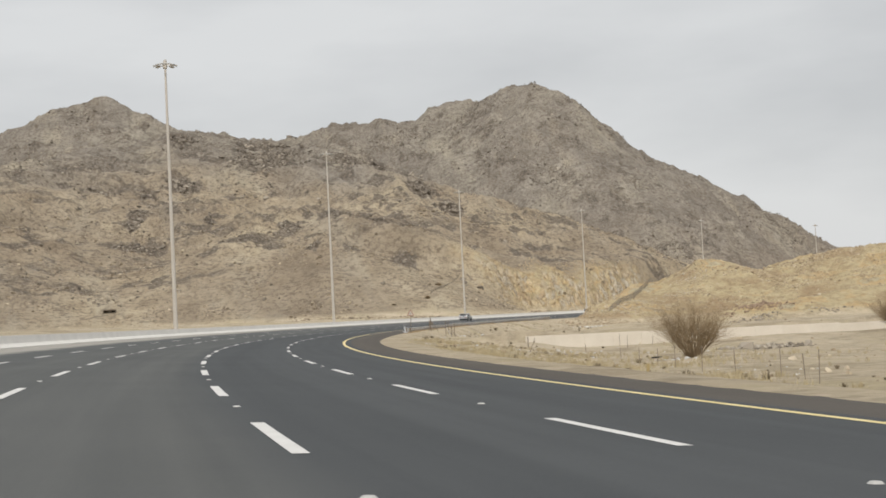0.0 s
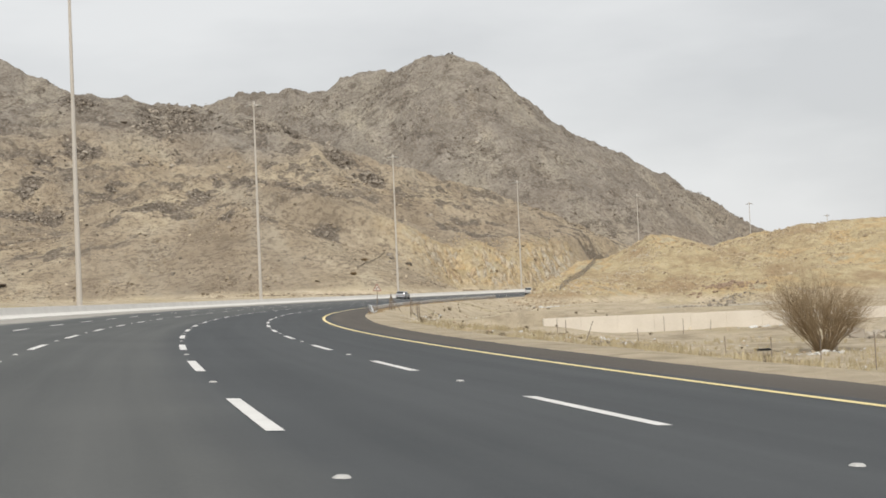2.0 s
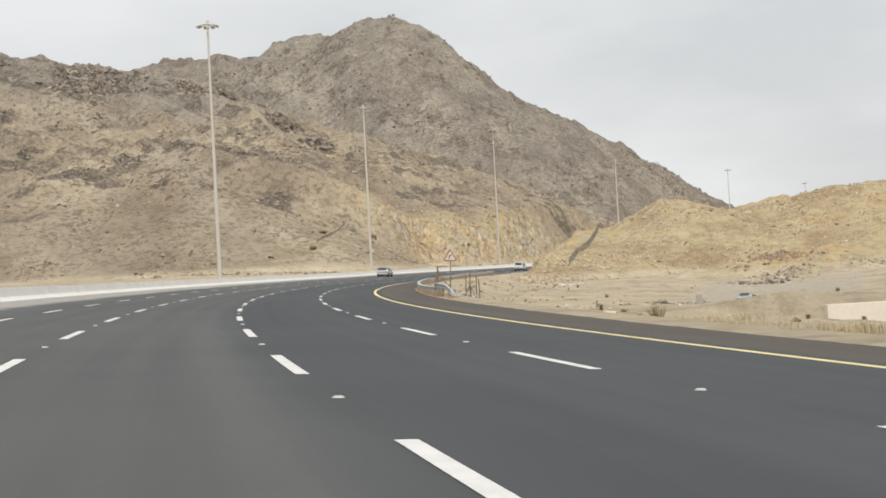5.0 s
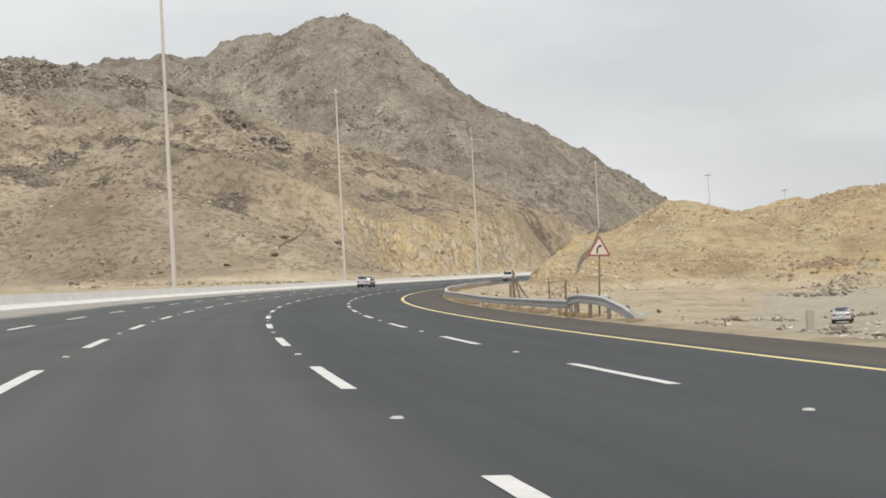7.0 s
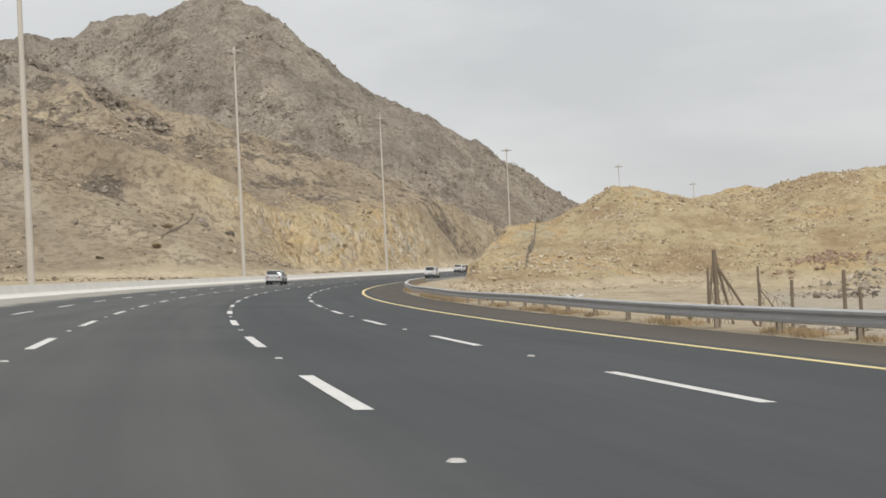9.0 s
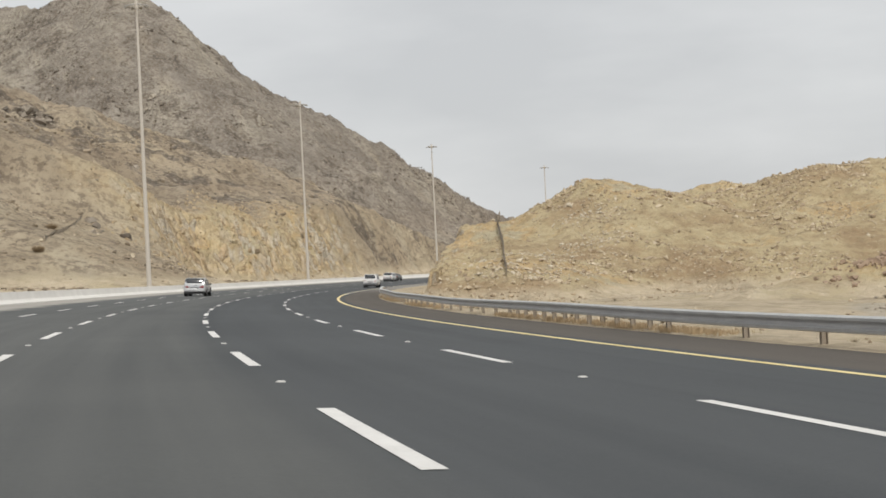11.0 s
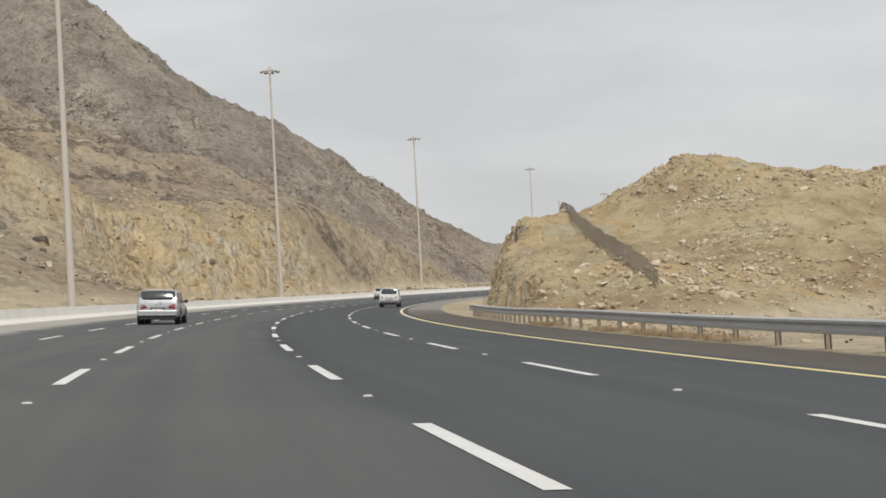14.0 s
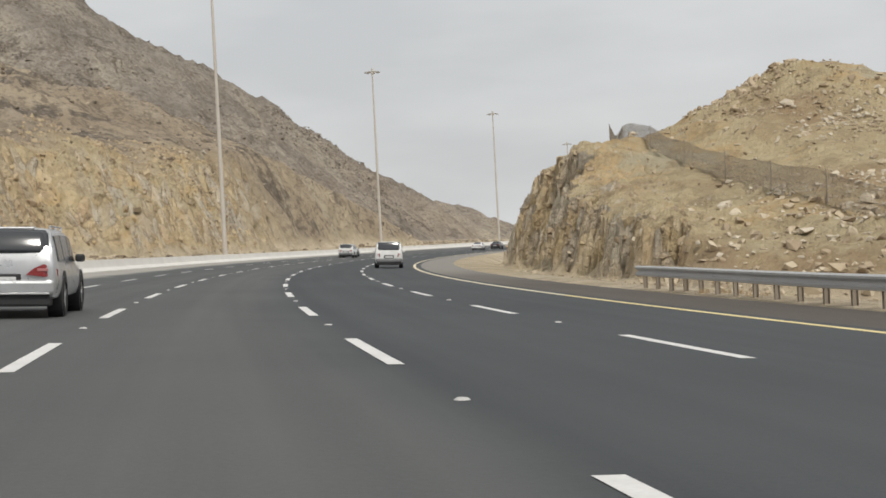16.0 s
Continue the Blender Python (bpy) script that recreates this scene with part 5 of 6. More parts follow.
def wheel(base, x, y, r, width, side):
    bm = bmesh.new()
    prof = [(r * 0.66, -width / 2), (r * 0.93, -width / 2), (r, -width * 0.36), (r, width * 0.36), (r * 0.93, width / 2), (r * 0.66, width / 2)]
    segs = 28
    rings = [[bm.verts.new((w, rr * math.cos(k * math.tau / segs), rr * math.sin(k * math.tau / segs))) for rr, w in prof] for k in range(segs)]
    for k in range(segs):
        a, b = rings[k], rings[(k + 1) % segs]
        for i in range(len(prof)):
            j = (i + 1) % len(prof)
            bm.faces.new((a[i], a[j], b[j], b[i]))
    hub = empty("wheel")
    hub.parent = base
    hub.matrix_local = Matrix.Translation((x, y, r))
    part("tyre", bm, M_TYRE, hub, smooth=False)
    bm = bmesh.new()
    fx = side * width * 0.36
    tube_bm(bm, (fx - side * 0.12, 0, 0), (fx - side * 0.10, 0, 0), r * 0.67, r * 0.67, 24)
    for k in range(5):
        a = k * math.tau / 5
        box_bm(bm, -0.02, 0.02, -0.05, 0.05, 0.04, r * 0.66, 0.008, Matrix.Translation((fx, 0, 0)) @ Matrix.Rotation(a, 4, "X"))
    tube_bm(bm, (fx - side * 0.03, 0, 0), (fx + side * 0.03, 0, 0), 0.07, 0.06, 12)
    for k in range(24):
        a0, a1 = k * math.tau / 24, (k + 1) * math.tau / 24
        tube_bm(bm, (fx, r * 0.66 * math.cos(a0), r * 0.66 * math.sin(a0)), (fx, r * 0.66 * math.cos(a1), r * 0.66 * math.sin(a1)), 0.018, 0.018, 5, False)
    part("rim", bm, M_RIM, hub, "silver alloy rim")


def vehicle(name, body_mat, kind, L, Wd, H, wheel_r, tail="wrap", bumper_mat=None, chrome=True, box=0.0):
    """A car seen from behind: +y ahead. kind: suv or sedan."""
    base = empty(name)
    w = Wd / 2
    y0, y1 = -L / 2, L / 2
    sill, belt = wheel_r * 0.85, ((0.62 - 0.05 * box) * H if kind == "suv" else 0.66 * H)
    hood = belt * 0.97 if kind == "suv" else belt * 0.95

    def half(wl, wb, wr, zlow, zb, zt):
        zm = (zlow + zb) / 2
        return [(0.001, zlow), (wl * 0.80, zlow), (wl * 0.94, zlow + 0.05), (wl * 0.985, zlow + 0.16), (wl, zm), (wl * 0.99, zb - 0.12), (wb, zb), (wb + (wr - wb) * 0.5, zb + (zt - zb) * 0.52), (wr, zt - 0.09 * min(1, (zt - zb) * 3)),
                (wr * 0.90, zt - 0.03 * min(1, (zt - zb) * 3)), (wr * 0.6, zt - 0.005), (0.0, zt)]

    wr = w * (0.74 + 0.12 * box)
    tw = 0.12 * box
    up = 1 - 0.45 * box
    if kind == "suv":
        st = [(y0, half(w * 0.90, w * (0.86 + tw * 0.6), w * (0.80 + tw), sill + 0.12, belt - 0.12, belt - 0.02)),
              (y0 + 0.05 * up, half(w * 0.95, w * 0.92, w * (0.82 + tw * 0.9), sill + 0.02, belt - 0.02, belt + 0.10)),
              (y0 + 0.16 * up, half(w * 0.985, w * 0.95, w * (0.79 + tw), sill, belt, belt + 0.34)),
              (y0 + 0.34 * up, half(w, w * 0.96, w * (0.76 + tw), sill, belt, H - 0.12)),
              (y0 + 0.50 * up, half(w, w * 0.96, w * (0.75 + tw), sill, belt, H - 0.02)),
              (y0 + 1.2, half(w, w * 0.96, wr, sill, belt, H)),
              (y0 + 2.2, half(w, w * 0.96, wr, sill, belt, H)),
              (y0 + 2.9, half(w, w * 0.96, wr, sill, belt - 0.01, H - 0.06)),
              (y0 + 3.3, half(w, w * 0.955, wr, sill, belt - 0.02, H - 0.30)),
              (y0 + 3.75, half(w, w * 0.95, w * 0.80, sill, belt - 0.04, hood + 0.06)),
              (y1 - 0.35, half(w * 0.98, w * 0.92, w * 0.78, sill, hood - 0.12, hood - 0.04)),
              (y1 - 0.08, half(w * 0.92, w * 0.86, w * 0.72, sill + 0.04, hood - 0.24, hood - 0.18)),
              (y1, half(w * 0.84, w * 0.80, w * 0.66, sill + 0.12, hood - 0.34, hood - 0.30))]
    else:
        deck = belt + 0.04
        st = [(y0, half(w * 0.86, w * 0.80, w * 0.70, sill + 0.14, belt - 0.14, belt - 0.06)),
              (y0 + 0.06, half(w * 0.94, w * 0.90, w * 0.74, sill + 0.02, belt - 0.05, deck)),
              (y0 + 0.45, half(w, w * 0.95, w * 0.76, sill, belt, deck + 0.02)),
              (y0 + 0.75, half(w, w * 0.96, w * 0.74, sill, belt, deck + 0.08)),
              (y0 + 1.15, half(w, w * 0.96, w * 0.70, sill, belt, H - 0.14)),
              (y0 + 1.55, half(w, w * 0.96, w * 0.69, sill, belt, H - 0.01)),
              (y0 + 2.3, half(w, w * 0.96, w * 0.69, sill, belt, H)),
              (y0 + 2.9, half(w, w * 0.96, w * 0.70, sill, belt - 0.02, H - 0.12)),
              (y0 + 3.5, half(w, w * 0.95, w * 0.76, sill, belt - 0.06, hood + 0.02)),
              (y1 - 0.4, half(w * 0.97, w * 0.90, w * 0.74, sill, hood - 0.16, hood - 0.08)),
              (y1 - 0.08, half(w * 0.90, w * 0.84, w * 0.70, sill + 0.05, hood - 0.28, hood - 0.22)),
              (y1, half(w * 0.80, w * 0.76, w * 0.62, sill + 0.14, hood - 0.36, hood - 0.32))]
    bm = loft(st)
    # no hollow wheel wells: black discs just outside the flanks imitate their shade
    body = part("body", bm, body_mat, base, smooth=False)
    body.data.polygons.foreach_set("use_smooth", np.ones(len(body.data.polygons), bool))
    body.data.set_sharp_from_angle(angle=radians(32))
    # glass: panels on the body's own rings
    zt = lambda k, i: Vector((st[k][1][i][0], st[k][0], st[k][1][i][1]))
    mir = lambda v: Vector((-v.x, v.y, v.z))
    lerp = lambda a, b, t: a + (b - a) * t
    bm = bmesh.new()
    spans = [(1, 0.45), (1, 0.75), (2, 0.0), (2, 0.5), (3, 0.0), (3, 0.62)] if kind == "suv" else [(3, 0.25), (3, 0.6), (4, 0.0), (4, 0.4), (4, 0.8)]
    glass = []
    for i, (k, t) in enumerate(spans):
        mid, rim = lerp(zt(k, 10), zt(k + 1, 10), t), lerp(zt(k, 8), zt(k + 1, 8), t)
        wide = rim.x * ((0.84 if i in (0, len(spans) - 1) else 0.91) + 0.04 * box)
        glass.append([bm.verts.new((wide * c, mid.y - 0.03 + 0.05 * abs(c) ** 3, mid.z + 0.02 - 0.02 * abs(c) ** 3)) for c in (-1, -0.8, -0.4, 0, 0.4, 0.8, 1)])
    for ra, rb in zip(glass[:-1], glass[1:]):
        for i in range(6):
            bm.faces.new((ra[i], ra[i + 1], rb[i + 1], rb[i]))
    edge = [e for e in bm.edges if e.is_boundary]
    fold = bmesh.ops.extrude_edge_only(bm, edges=edge)["geom"]
    for v in [g for g in fold if isinstance(g, bmesh.types.BMVert)]:
        v.co += Vector((-0.02 * (1 if v.co.x > 0 else -1), 0.10, -0.06))
    part("rear_window", bm, M_GLASS, base, "dark tinted rear window", True)
    for sgn in (1, -1):
        spans = ((4, 5), (5, 6), (6, 7)) if kind == "suv" else ((5, 6), (6, 7))
        for k0, k1 in spans:
            bm = bmesh.new()
            q = [lerp(zt(k0, 6), zt(k0, 8), 0.10), lerp(zt(k1, 6), zt(k1, 8), 0.10), lerp(zt(k1, 6), zt(k1, 8), 0.90), lerp(zt(k0, 6), zt(k0, 8), 0.90)]
            q[0].y += 0.04
            q[3].y += 0.04
            q[1].y -= 0.04
            q[2].y -= 0.04
            if sgn < 0:
                q = [mir(v) for v in q][::-1]
            quad_panel(bm, q, 0.03)
            part("side_window", bm, M_GLASS, base, "dark tinted side window")
        bm = bmesh.new()
        mx = sgn * (w + 0.09)
        my = y0 + (2.95 if kind == "suv" else 2.75)
        box_bm(bm, mx - 0.11, mx + 0.07, my - 0.05, my + 0.09, belt + 0.04, belt + 0.19, 0.04)
        part("door_mirror", bm, M_TRIM if body_mat == P_SILVER else body_mat, base)
        # tail lamp
        bm = bmesh.new()
        tz = belt - 0.04 if kind == "suv" else belt - 0.10
        if tail == "wrap":
            pts = [(w * 0.44, tz - 0.13), (w * 0.76, tz - 0.165), (w * 0.985, tz - 0.15), (w * 0.985, tz - 0.05), (w * 0.90, tz + 0.03), (w * 0.74, tz + 0.05), (w * 0.58, tz - 0.02)]
        else:
            pts = [(w * 0.62, tz - 0.24), (w * 0.90, tz - 0.24), (w * 0.91, tz + 0.02), (w * 0.64, tz + 0.02)]
        va = [bm.verts.new((sgn * px, y0 - 0.035 + (0.14 if px > w * 0.85 else 0.0), pz)) for px, pz in pts]
        vb = [bm.verts.new((sgn * px * 0.98, y0 + 0.24, pz)) for px, pz in pts]
        bm.faces.new(va)
        bm.faces.new(vb[::-1])
        for i in range(len(pts)):
            k = (i + 1) % len(pts)
            bm.faces.new((va[i], va[k], vb[k], vb[i]))
        lamp = part("tail_lamp", bm, M_TAIL, base, "red tail lamp")
        bm = bmesh.new()
        box_bm(bm, min(sgn * w * 0.64, sgn * w * 0.83), max(sgn * w * 0.64, sgn * w * 0.83), y0 - 0.045, y0, tz - 0.07, tz - 0.02, 0.008)
        part("lens_band", bm, M_TAILCLEAR, lamp, "pale pink lens band")
        # wheels, and the black discs that stand in for shaded wells
        for wy in (y0 + 0.98, y1 - 0.92):
            bm = bmesh.new()
            tube_bm(bm, (sgn * (w - 0.26), wy, wheel_r + 0.02), (sgn * (w + 0.004), wy, wheel_r + 0.02), wheel_r * 1.16, wheel_r * 1.16, 28)
            part("wheel_arch", bm, M_TRIM, base, "black disc for the shaded wheel well")
            wheel(base, sgn * (w - 0.10), wy, wheel_r, 0.24, sgn)
        if kind == "suv":
            bm = bmesh.new()
            rx = sgn * wr * 0.92
            tube_bm(bm, (rx, y0 + 0.75, H + 0.012), (rx, y0 + 2.5, H + 0.012), 0.016, 0.016, 8)
            for ry in (y0 + 0.8, y0 + 1.6, y0 + 2.45):
                tube_bm(bm, (rx, ry, H - 0.05), (rx, ry, H + 0.012), 0.022, 0.018, 6)
            part("roof_rail", bm, M_CHROME, base, "bright roof rail")
    # bumper, step, plate
    bm = bmesh.new()
    box_bm(bm, -w * 0.94, w * 0.94, y0 - 0.09, y0 + 0.35, sill + 0.10, sill + 0.36, 0.06)
    part("bumper", bm, bumper_mat or body_mat, base)
    bm = bmesh.new()
    box_bm(bm, -w * 0.86, w * 0.86, y0 - 0.04, y0 + 0.40, sill - 0.10, sill + 0.12, 0.04)
    under = part("lower_valance", bm, M_TRIM, base, "black lower valance")
    if chrome:
        bm = bmesh.new()
        box_bm(bm, -w * 0.86, w * 0.86, y0 - 0.105, y0 - 0.02, sill + 0.105, sill + 0.135, 0.008)
        part("chrome_strip", bm, M_CHROME, base, "bright chrome strip")
    pz = belt - 0.27 if kind == "suv" else belt - 0.30
    bm = bmesh.new()
    box_bm(bm, -0.34, 0.34, y0 - 0.02, y0 + 0.2, pz - 0.11, pz + 0.12, 0.02)
    part("plate_recess", bm, M_TRIM, base)
    bm = bmesh.new()
    box_bm(bm, -0.26, 0.26, y0 - 0.035, y0 - 0.01, pz - 0.065, pz + 0.065, 0.006)
    plate = part("number_plate", bm, M_PLATE, base, "white plate with plain bars")
    for bx in (-0.17, -0.06, 0.07, 0.18):
        bm = bmesh.new()
        box_bm(bm, bx - 0.03, bx + 0.03, y0 - 0.041, y0 - 0.034, pz - 0.03, pz + 0.03)
        part("bar", bm, M_PLATEBAR, plate)
    if kind == "suv":
        bm = bmesh.new()
        box_bm(bm, -w * 0.55, w * 0.55, y0 + 0.30, y0 + 0.56, H - 0.05, H - 0.005, 0.02)
        part("roof_spoiler", bm, body_mat, base)
        bm = bmesh.new()
        tube_bm(bm, (-0.02, y0 + 0.055, belt + 0.13), (0.42, y0 + 0.105, belt + 0.16), 0.012, 0.008, 6)
        part("rear_wiper", bm, M_TRIM, base)
    return base


P_GREY = paint("grey_bumper", (0.16, 0.163, 0.168), (0.23, 0.233, 0.238), 0.2, 0.45)
CARS = [("estate_car", P_SILVER, "suv", 4.80, 1.93, 1.60, 0.37, "wrap", None, 0.75, 326.2, 7.2, 0.0, "silver sport utility car driving in a middle lane"),
        ("off_road_car", P_WHITE, "suv", 4.89, 1.94, 1.86, 0.38, "block", P_GREY, 1.0, 402.5, -3.55, 0.0, "white boxy off-road car with dark rear window on asphalt"),
        ("utility_car", P_WHITE, "suv", 4.6, 1.85, 1.70, 0.36, "wrap", P_GREY, 0.6, 478.0, 5.9, 0.0, "white compact utility car in a far lane"),
        ("saloon_car", P_DARK, "sedan", 4.6, 1.82, 1.46, 0.32, "wrap", None, 0.0, 490.0, 7.4, 0.0, "dark bronze saloon car beside a white one"),
        ("saloon_car", P_WHITE, "sedan", 4.6, 1.82, 1.46, 0.32, "wrap", None, 0.0, 568.0, 0.2, 0.0, "white saloon car far along the bend"),
        ("saloon_car", P_BLACK, "sedan", 4.7, 1.84, 1.46, 0.32, "wrap", None, 0.0, 584.0, -0.4, 0.0, "dark grey saloon car far along the bend")]
for nm, mat, kd, L, Wd, H, wr_, tl, bmat, boxy, s, n, turn, lab in CARS:
    c = vehicle(nm, mat, kd, L, Wd, H, wr_, tl, bmat, mat is P_SILVER, boxy)
    c.matrix_world = road_matrix(s, n, 0.0, turn)
    tagged(c, lab, "car", "cars on the highway")
parked = vehicle("parked_car", P_SILVER, "sedan", 4.5, 1.8, 1.48, 0.32, "wrap")
px_, py_ = 92.0, 231.5
parked.matrix_world = Matrix.Translation((px_, py_, land_z(px_, py_) + 0.08)) @ Matrix.Rotation(radians(-40), 4, "Z")
tagged(parked, "dusty silver saloon parked on the gravel track", "car")


# ---- litter and scrub beside the road ----
M_LITTER = speckled("pale_litter", (0.48, 0.46, 0.43), (0.70, 0.68, 0.65), 3.0, 20.0, 0.7)
M_SCRUB = speckled("dry_scrub", (0.19, 0.152, 0.10), (0.33, 0.27, 0.18), 2.0, 20.0, 0.95)


def litter():
    rng = np.random.RandomState(51)
    ss = np.concatenate([rng.uniform(20, 120, 90), rng.uniform(140, 215, 80)])
    nn = -11 - np.abs(rng.normal(0, 6, len(ss)))
    q = on_road(ss, nn)
    return rocks("litter", q[:, 0], q[:, 1], rng.gamma(1.5, 0.04, len(ss)) + 0.04, M_LITTER, "scraps of white litter blown along the verge", 0.5, 0.1, 52)


litter()


def scrub(name, places, seed, label):
    """Low dead scrub: clumps of short bent twigs."""
    rng = np.random.RandomState(seed)
    v, f = [], []
    for x, y, z, size in places:
        for _ in range(60):
            a = rng.uniform(0, math.tau)
            out, up = size * rng.uniform(0.3, 1.0), size * rng.uniform(0.2, 0.75)
            bx, by = x + rng.normal(0, 0.12) * size, y + rng.normal(0, 0.12) * size
            tx, ty = bx + math.cos(a) * out, by + math.sin(a) * out
            w = 0.012 * size + 0.006
            px, py = -math.sin(a) * w, math.cos(a) * w
            mx, my, mz = (bx + tx) / 2, (by + ty) / 2, z + up * 0.8
            i = len(v)
            v += [(bx - px, by - py, z - 0.05), (bx + px, by + py, z - 0.05), (mx + px, my + py, mz), (mx - px, my - py, mz), (tx, ty, z + up)]
            f += [(i, i + 1, i + 2, i + 3), (i + 3, i + 2, i + 4)]
    return tagged(mesh_object(name, v, f, M_SCRUB), label, "scrub", kind="stuff")


rng = np.random.RandomState(61)
sp = np.concatenate([rng.uniform(20, 130, 260), rng.uniform(130, 340, 240)])
npos = -12 - np.abs(rng.normal(0, 9, len(sp)))
q = on_road(sp, npos)
z = ground_height(q[:, 0], q[:, 1])[0]
scrub("dead_scrub", [(a, b, c, s) for (a, b, _), c, s in zip(q, z, rng.gamma(2.0, 0.09, len(sp)) + 0.08)], 62, "low brown dead scrub dotted over the sand")

# dark rock heaps thrown up in the wash
for nm, x, y, cnt, sd, spr, big in (("rock_heap", 53.8, 112.4, 130, 71, 1.7, 0.13), ("rock_heap", 32.4, 105.8, 50, 72, 1.2, 0.07), ("rock_heap", 120.4, 276.2, 60, 73, 3.0, 0.12), ("rock_heap", 131.0, 283.8, 60, 74, 3.0, 0.13), ("rock_heap", 76.4, 211.6, 40, 75, 0.5, 0.14), ("rock_heap", 148.0, 286.0, 50, 76, 3.0, 0.12)):
    rng = np.random.RandomState(sd)
    cnt *= 3
    rocks(nm, rng.normal(x, spr, cnt), rng.normal(y, spr * 0.5, cnt), rng.gamma(1.6, big * 0.55, cnt) + 0.06, M_HEAP, "heap of grey broken stones on the sand", 0.7, 0.1, sd, True)
rng = np.random.RandomState(81)
M_SCAR = speckled("scar_red_rock", (0.22, 0.155, 0.108), (0.37, 0.275, 0.195), 0.6, 4.0, 0.95, bump=0.4)
rocks("scar_rock", rng.normal(135.5, 3.6, 420), rng.normal(293.0, 1.8, 420), rng.gamma(1.4, 0.10, 420) + 0.07, M_SCAR, "reddish broken rock at the foot of the hill", 0.9, 0.35, 82, True)
for nm, x, y, cnt, sd, sx, sy in (("pale_rubble", 66.5, 193.6, 60, 83, 2.2, 0.7), ("pale_rubble", 92.0, 224.0, 50, 84, 4.5, 0.8), ("pale_rubble", 54.0, 186.0, 40, 85, 4.0, 4.0)):
    rng = np.random.RandomState(sd)
    rocks(nm, rng.normal(x, sx, cnt), rng.normal(y, sy, cnt), rng.gamma(1.4, 0.05, cnt) + 0.05, M_LITTER, "pale broken concrete and litter on the sand", 0.5, 0.15, sd, True)


rng = np.random.RandomState(98)
rocks("wash_debris", rng.uniform(40, 86, 420), rng.uniform(168, 224, 420), rng.gamma(1.3, 0.075, 420) + 0.05, M_OUTCROP, "dark stones and scraps strewn over the wash", 0.6, 0.2, 99, True)
rng = np.random.RandomState(100)
rocks("pale_rubble", rng.uniform(42, 92, 300), rng.uniform(168, 228, 300), rng.gamma(1.3, 0.065, 300) + 0.05, M_LITTER, "pale broken concrete and litter on the sand", 0.5, 0.15, 101, True)

# small piles of scraps and stones between the wash and the road
for nm, x, y, cnt, sd, sx, big, mat, label in (
        ("pale_rubble", 36.6, 117.8, 26, 201, 0.9, 0.09, M_LITTER, "pale broken concrete and litter on the sand"),
        ("pale_rubble", 38.1, 93.6, 22, 202, 0.8, 0.05, M_LITTER, "pale broken concrete and litter on the sand"),
        ("pale_rubble", 52.7, 127.3, 26, 203, 0.9, 0.09, M_LITTER, "pale broken concrete and litter on the sand"),
        ("pale_rubble", 44.6, 162.0, 30, 204, 0.9, 0.035, M_LITTER, "pale broken concrete and litter on the sand"),
        ("pale_rubble", 94.7, 226.1, 40, 205, 2.0, 0.065, M_LITTER, "pale broken concrete and litter on the sand"),
        ("pale_rubble", 95.1, 286.8, 50, 206, 1.8, 0.12, M_LITTER, "pale broken concrete and litter on the sand"),
        ("rock_heap", 14.6, 62.4, 14, 207, 0.5, 0.05, M_HEAP, "few grey stones on the edge of the verge"),
        ("rock_heap", 72.9, 206.6, 60, 208, 0.9, 0.12, M_OUTCROP, "heap of dark broken stones on the sand"),
        ("rock_heap", 84.1, 238.1, 36, 209, 0.8, 0.13, M_OUTCROP, "heap of dark broken stones on the sand"),
        ("rock_heap", 91.6, 241.4, 90, 210, 1.3, 0.16, M_HEAP, "heap of grey broken stones on the sand"),
        ("rock_heap", 101.5, 241.6, 60, 211, 1.4, 0.12, M_OUTCROP, "heap of dark broken stones on the sand"),
        ("rock_heap", 119.6, 272.4, 80, 212, 1.8, 0.14, M_OUTCROP, "heap of dark broken stones on the sand"),
        ("rock_heap", 128.2, 280.4, 80, 213, 1.8, 0.14, M_OUTCROP, "heap of dark broken stones on the sand"),
        ("rock_heap", 73.9, 226.1, 50, 214, 0.7, 0.10, M_HEAP, "heap of grey broken stones on the sand")):
    rng = np.random.RandomState(sd)
    rocks(nm, rng.normal(x, sx, cnt), rng.normal(y, sx * 0.6, cnt), rng.gamma(1.5, big * 0.6, cnt) + 0.05, mat, label, 0.65, 0.12, sd, True)

# ---- cast-off things in the wash ----
def old_tyre():
    bm = bmesh.new()
    seg, ring = 20, 8
    rows = [[bm.verts.new(((0.30 + 0.10 * math.cos(j * math.tau / ring)) * math.cos(i * math.tau / seg), 0.10 * math.sin(j * math.tau / ring), (0.30 + 0.10 * math.cos(j * math.tau / ring)) * math.sin(i * math.tau / seg))) for j in range(ring)] for i in range(seg)]
    for i in range(seg):
        for j in range(ring):
            bm.faces.new((rows[i][j], rows[(i + 1) % seg][j], rows[(i + 1) % seg][(j + 1) % ring], rows[i][(j + 1) % ring]))
    return part("old_tyre", bm, M_TYRE, None, smooth=True)


tyre = old_tyre()
tyre.matrix_world = Matrix.Translation((59.8, 197.6, land_z(59.8, 197.6) + 0.08)) @ Matrix.Rotation(radians(-25), 4, "Z")
tagged(tyre, "worn black tyre half buried in sand", "tyre")


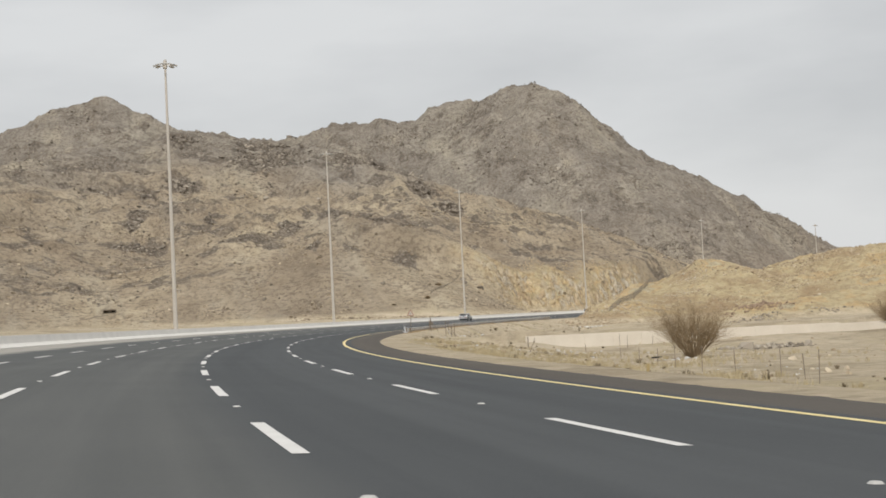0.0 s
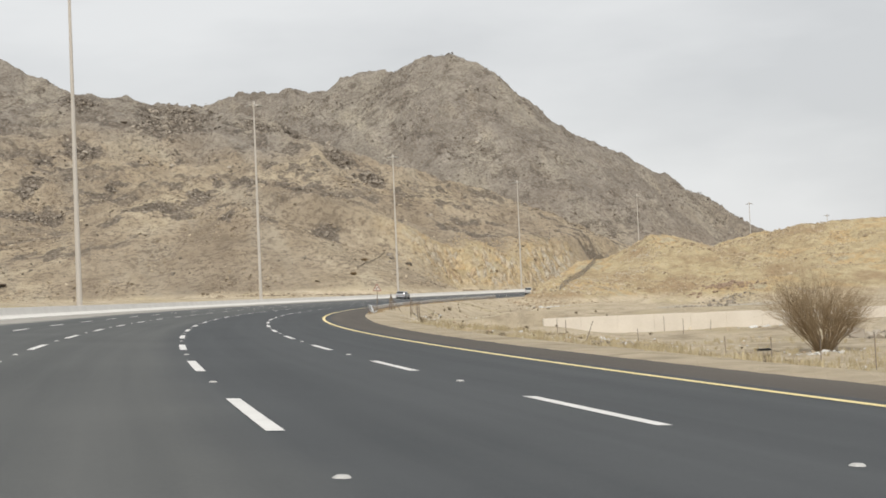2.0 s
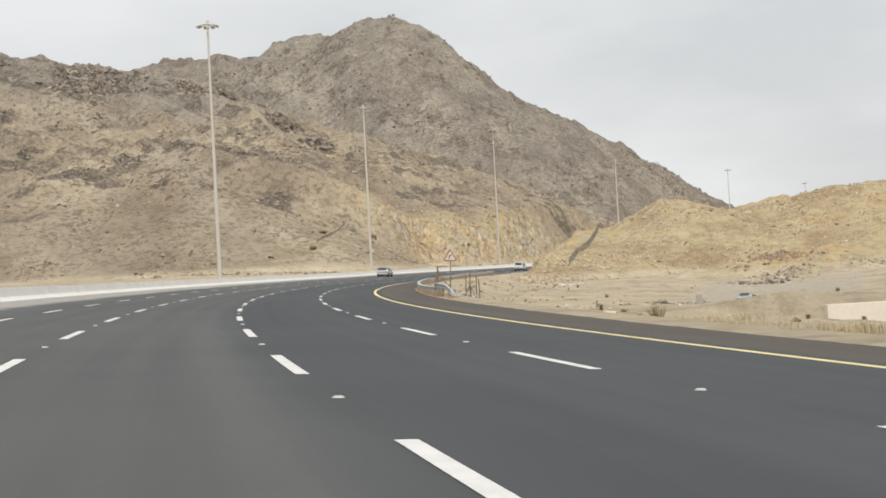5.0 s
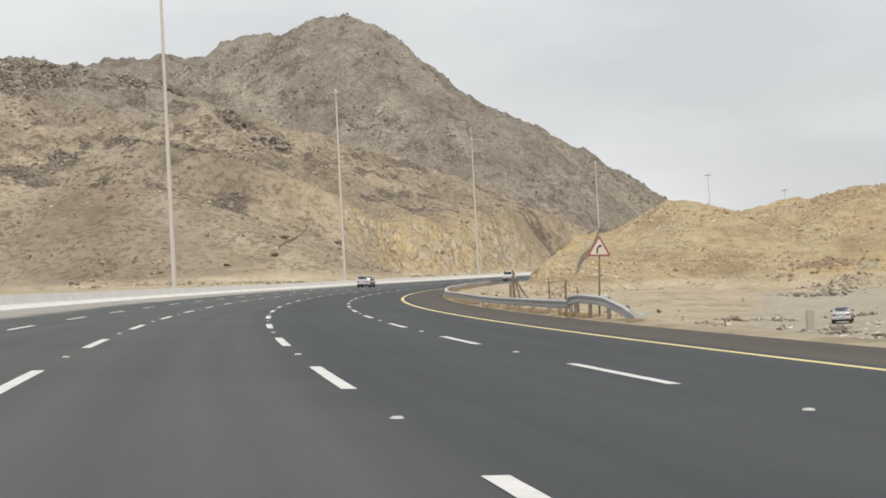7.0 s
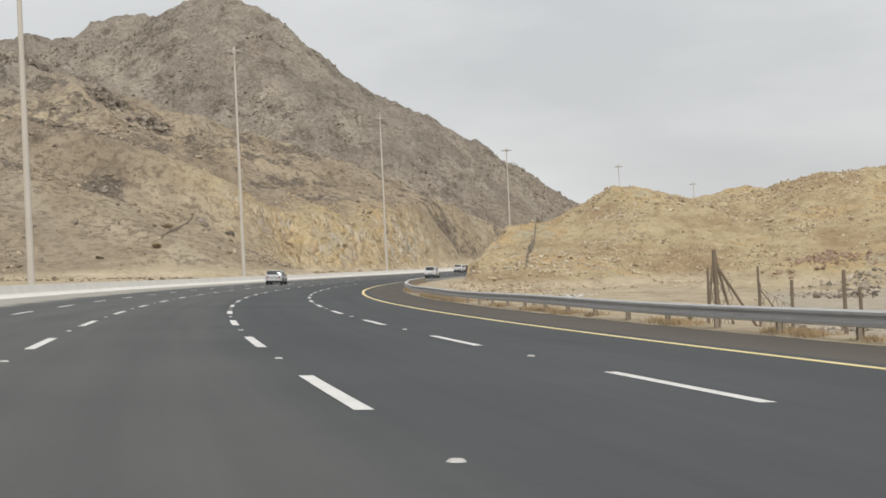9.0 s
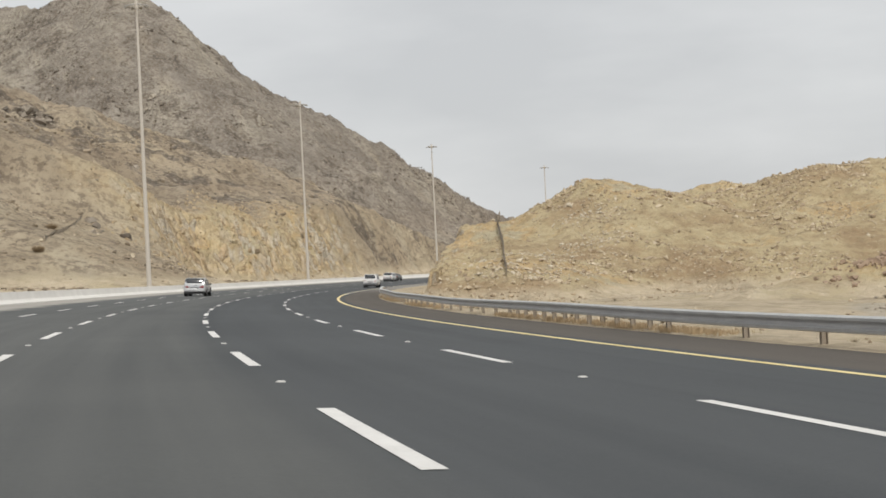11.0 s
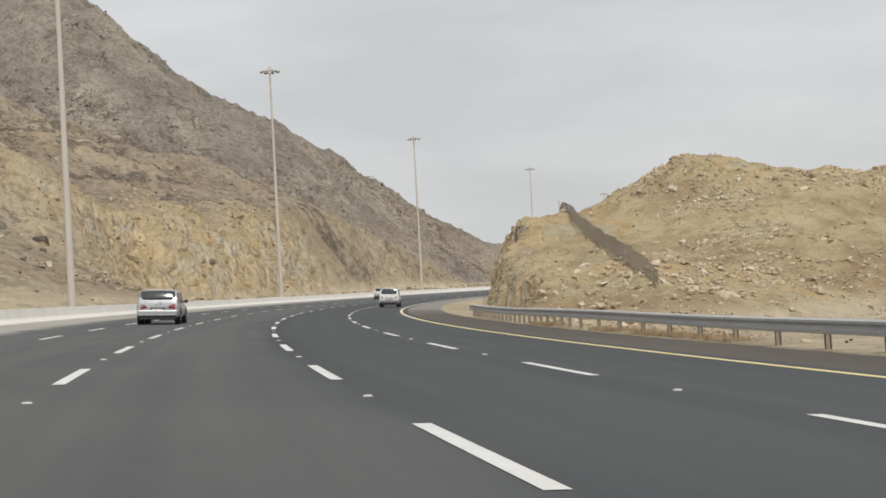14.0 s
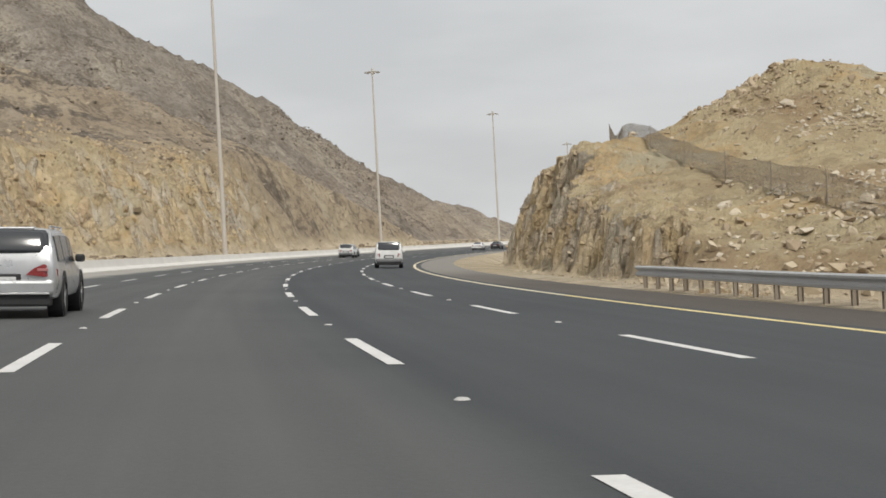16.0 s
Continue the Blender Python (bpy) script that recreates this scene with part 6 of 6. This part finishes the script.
def lying_box(name, x, y, size, turn, material, label, category, up=0.0):
    bm = bmesh.new()
    a, b, c = size
    box_bm(bm, -a / 2, a / 2, -b / 2, b / 2, 0, c, min(size) * 0.12)
    rg = random.Random(name)
    for v in bm.verts:
        v.co += Vector((rg.gauss(0, 0.01), rg.gauss(0, 0.01), rg.gauss(0, 0.01)))
    ob = part(name, bm, material)
    ob.matrix_world = Matrix.Translation((x, y, land_z(x, y) - 0.04 + up)) @ Matrix.Rotation(radians(turn), 4, "Z")
    return tagged(ob, label, category)


M_PILLAR = speckled("weathered_concrete", (0.30, 0.265, 0.215), (0.42, 0.375, 0.31), 0.8, 8.0, 0.9, bump=0.3)
lying_box("concrete_block", 45.4, 171.9, (0.62, 0.22, 0.22), -22, M_CONC, "pale concrete kerb block lying on the sand", "block")
lying_box("rock_slab", 62.4, 197.4, (1.5, 0.5, 0.26), -24, M_OUTCROP, "flat dark slab of rock lying on the sand", "slab")
lying_box("plank", 56.3, 192.4, (0.95, 0.16, 0.10), 25, M_WALL, "short pale plank thrown on the sand", "plank")
lying_box("concrete_pillar", 76.0, 214.0, (0.62, 0.5, 1.65), -30, M_PILLAR, "short weathered concrete pillar beside the track", "pillar")
post_thing("fence_post", 53.3, 190.3, 1.45, 0.07, (0.02, 0.0), M_POST, "thick weathered timber stake standing in sand", "old fence posts")
M_STRAW = speckled("straw_timber", (0.33, 0.25, 0.12), (0.46, 0.36, 0.18), 2.0, 20.0, 0.9, bump=0.3)
post_thing("stump_post", 23.5, 60.6, 1.1, 0.10, (0.05, 0.0), M_STRAW, "short thick straw coloured post in the sand", "")
lying_box("rubber_mat", 39.4, 101.9, (0.85, 0.4, 0.16), -20, M_TYRE, "scrap of black rubber lying on sand", "scrap")
lying_box("rubber_scrap", 25.0, 84.1, (0.5, 0.4, 0.3), 15, M_OUTCROP, "dark broken lump lying on the verge", "scrap")
for nm, x, y, cnt, sd, sx, sy in (("pale_rubble", 32.5, 106.5, 40, 86, 2.0, 1.2), ("pale_rubble", 41.5, 96.0, 30, 87, 2.5, 1.5), ("pale_rubble", 33.0, 72.0, 25, 88, 3.0, 6.0), ("pale_rubble", 45.0, 112.0, 40, 89, 5.0, 5.0)):
    rng = np.random.RandomState(sd)
    rocks(nm, rng.normal(x, sx, cnt), rng.normal(y, sy, cnt), rng.gamma(1.4, 0.035, cnt) + 0.035, M_LITTER, "pale broken concrete and litter on the sand", 0.5, 0.15, sd, True)

# ---- rock on the right-hand hill: a craggy crest and pale broken patches ----
M_PALEROCK = speckled("pale_rock", (0.44, 0.38, 0.295), (0.60, 0.53, 0.42), 0.9, 7.0, 0.95, bump=0.3)
x, y, rng = scatter(60000, 128, 205, 330, 385, lambda x, y, z, r, o, p, s, n: (n < -19) * step01(z, 9.5, 13.5) * step01(fbm(x / 7, y / 7, 4, 96), 0.50, 0.60) * 0.32, 91)
rocks("crest_rock", x, y, rng.gamma(1.4, 0.07, len(x)) + 0.05, M_ROCK, "jagged brown rocks along the hill crest", 0.9, 0.3, 92, True)
for nm, cx, cy, cnt, sd, sx, sy in (("pale_stones", 134.0, 341.0, 130, 93, 3.2, 1.6), ("pale_stones", 116.0, 327.5, 140, 94, 3.5, 1.8), ("pale_stones", 143.0, 352.0, 110, 95, 3.0, 2.0), ("pale_stones", 122.0, 338.0, 80, 97, 2.5, 2.0)):
    rng = np.random.RandomState(sd)
    cnt *= 3
    rocks(nm, rng.normal(cx, sx * 1.2, cnt), rng.normal(cy, sy * 1.2, cnt), rng.gamma(1.5, 0.05, cnt) + 0.035, M_PALEROCK, "patch of pale broken stones on the hillside", 0.65, 0.25, sd, True)
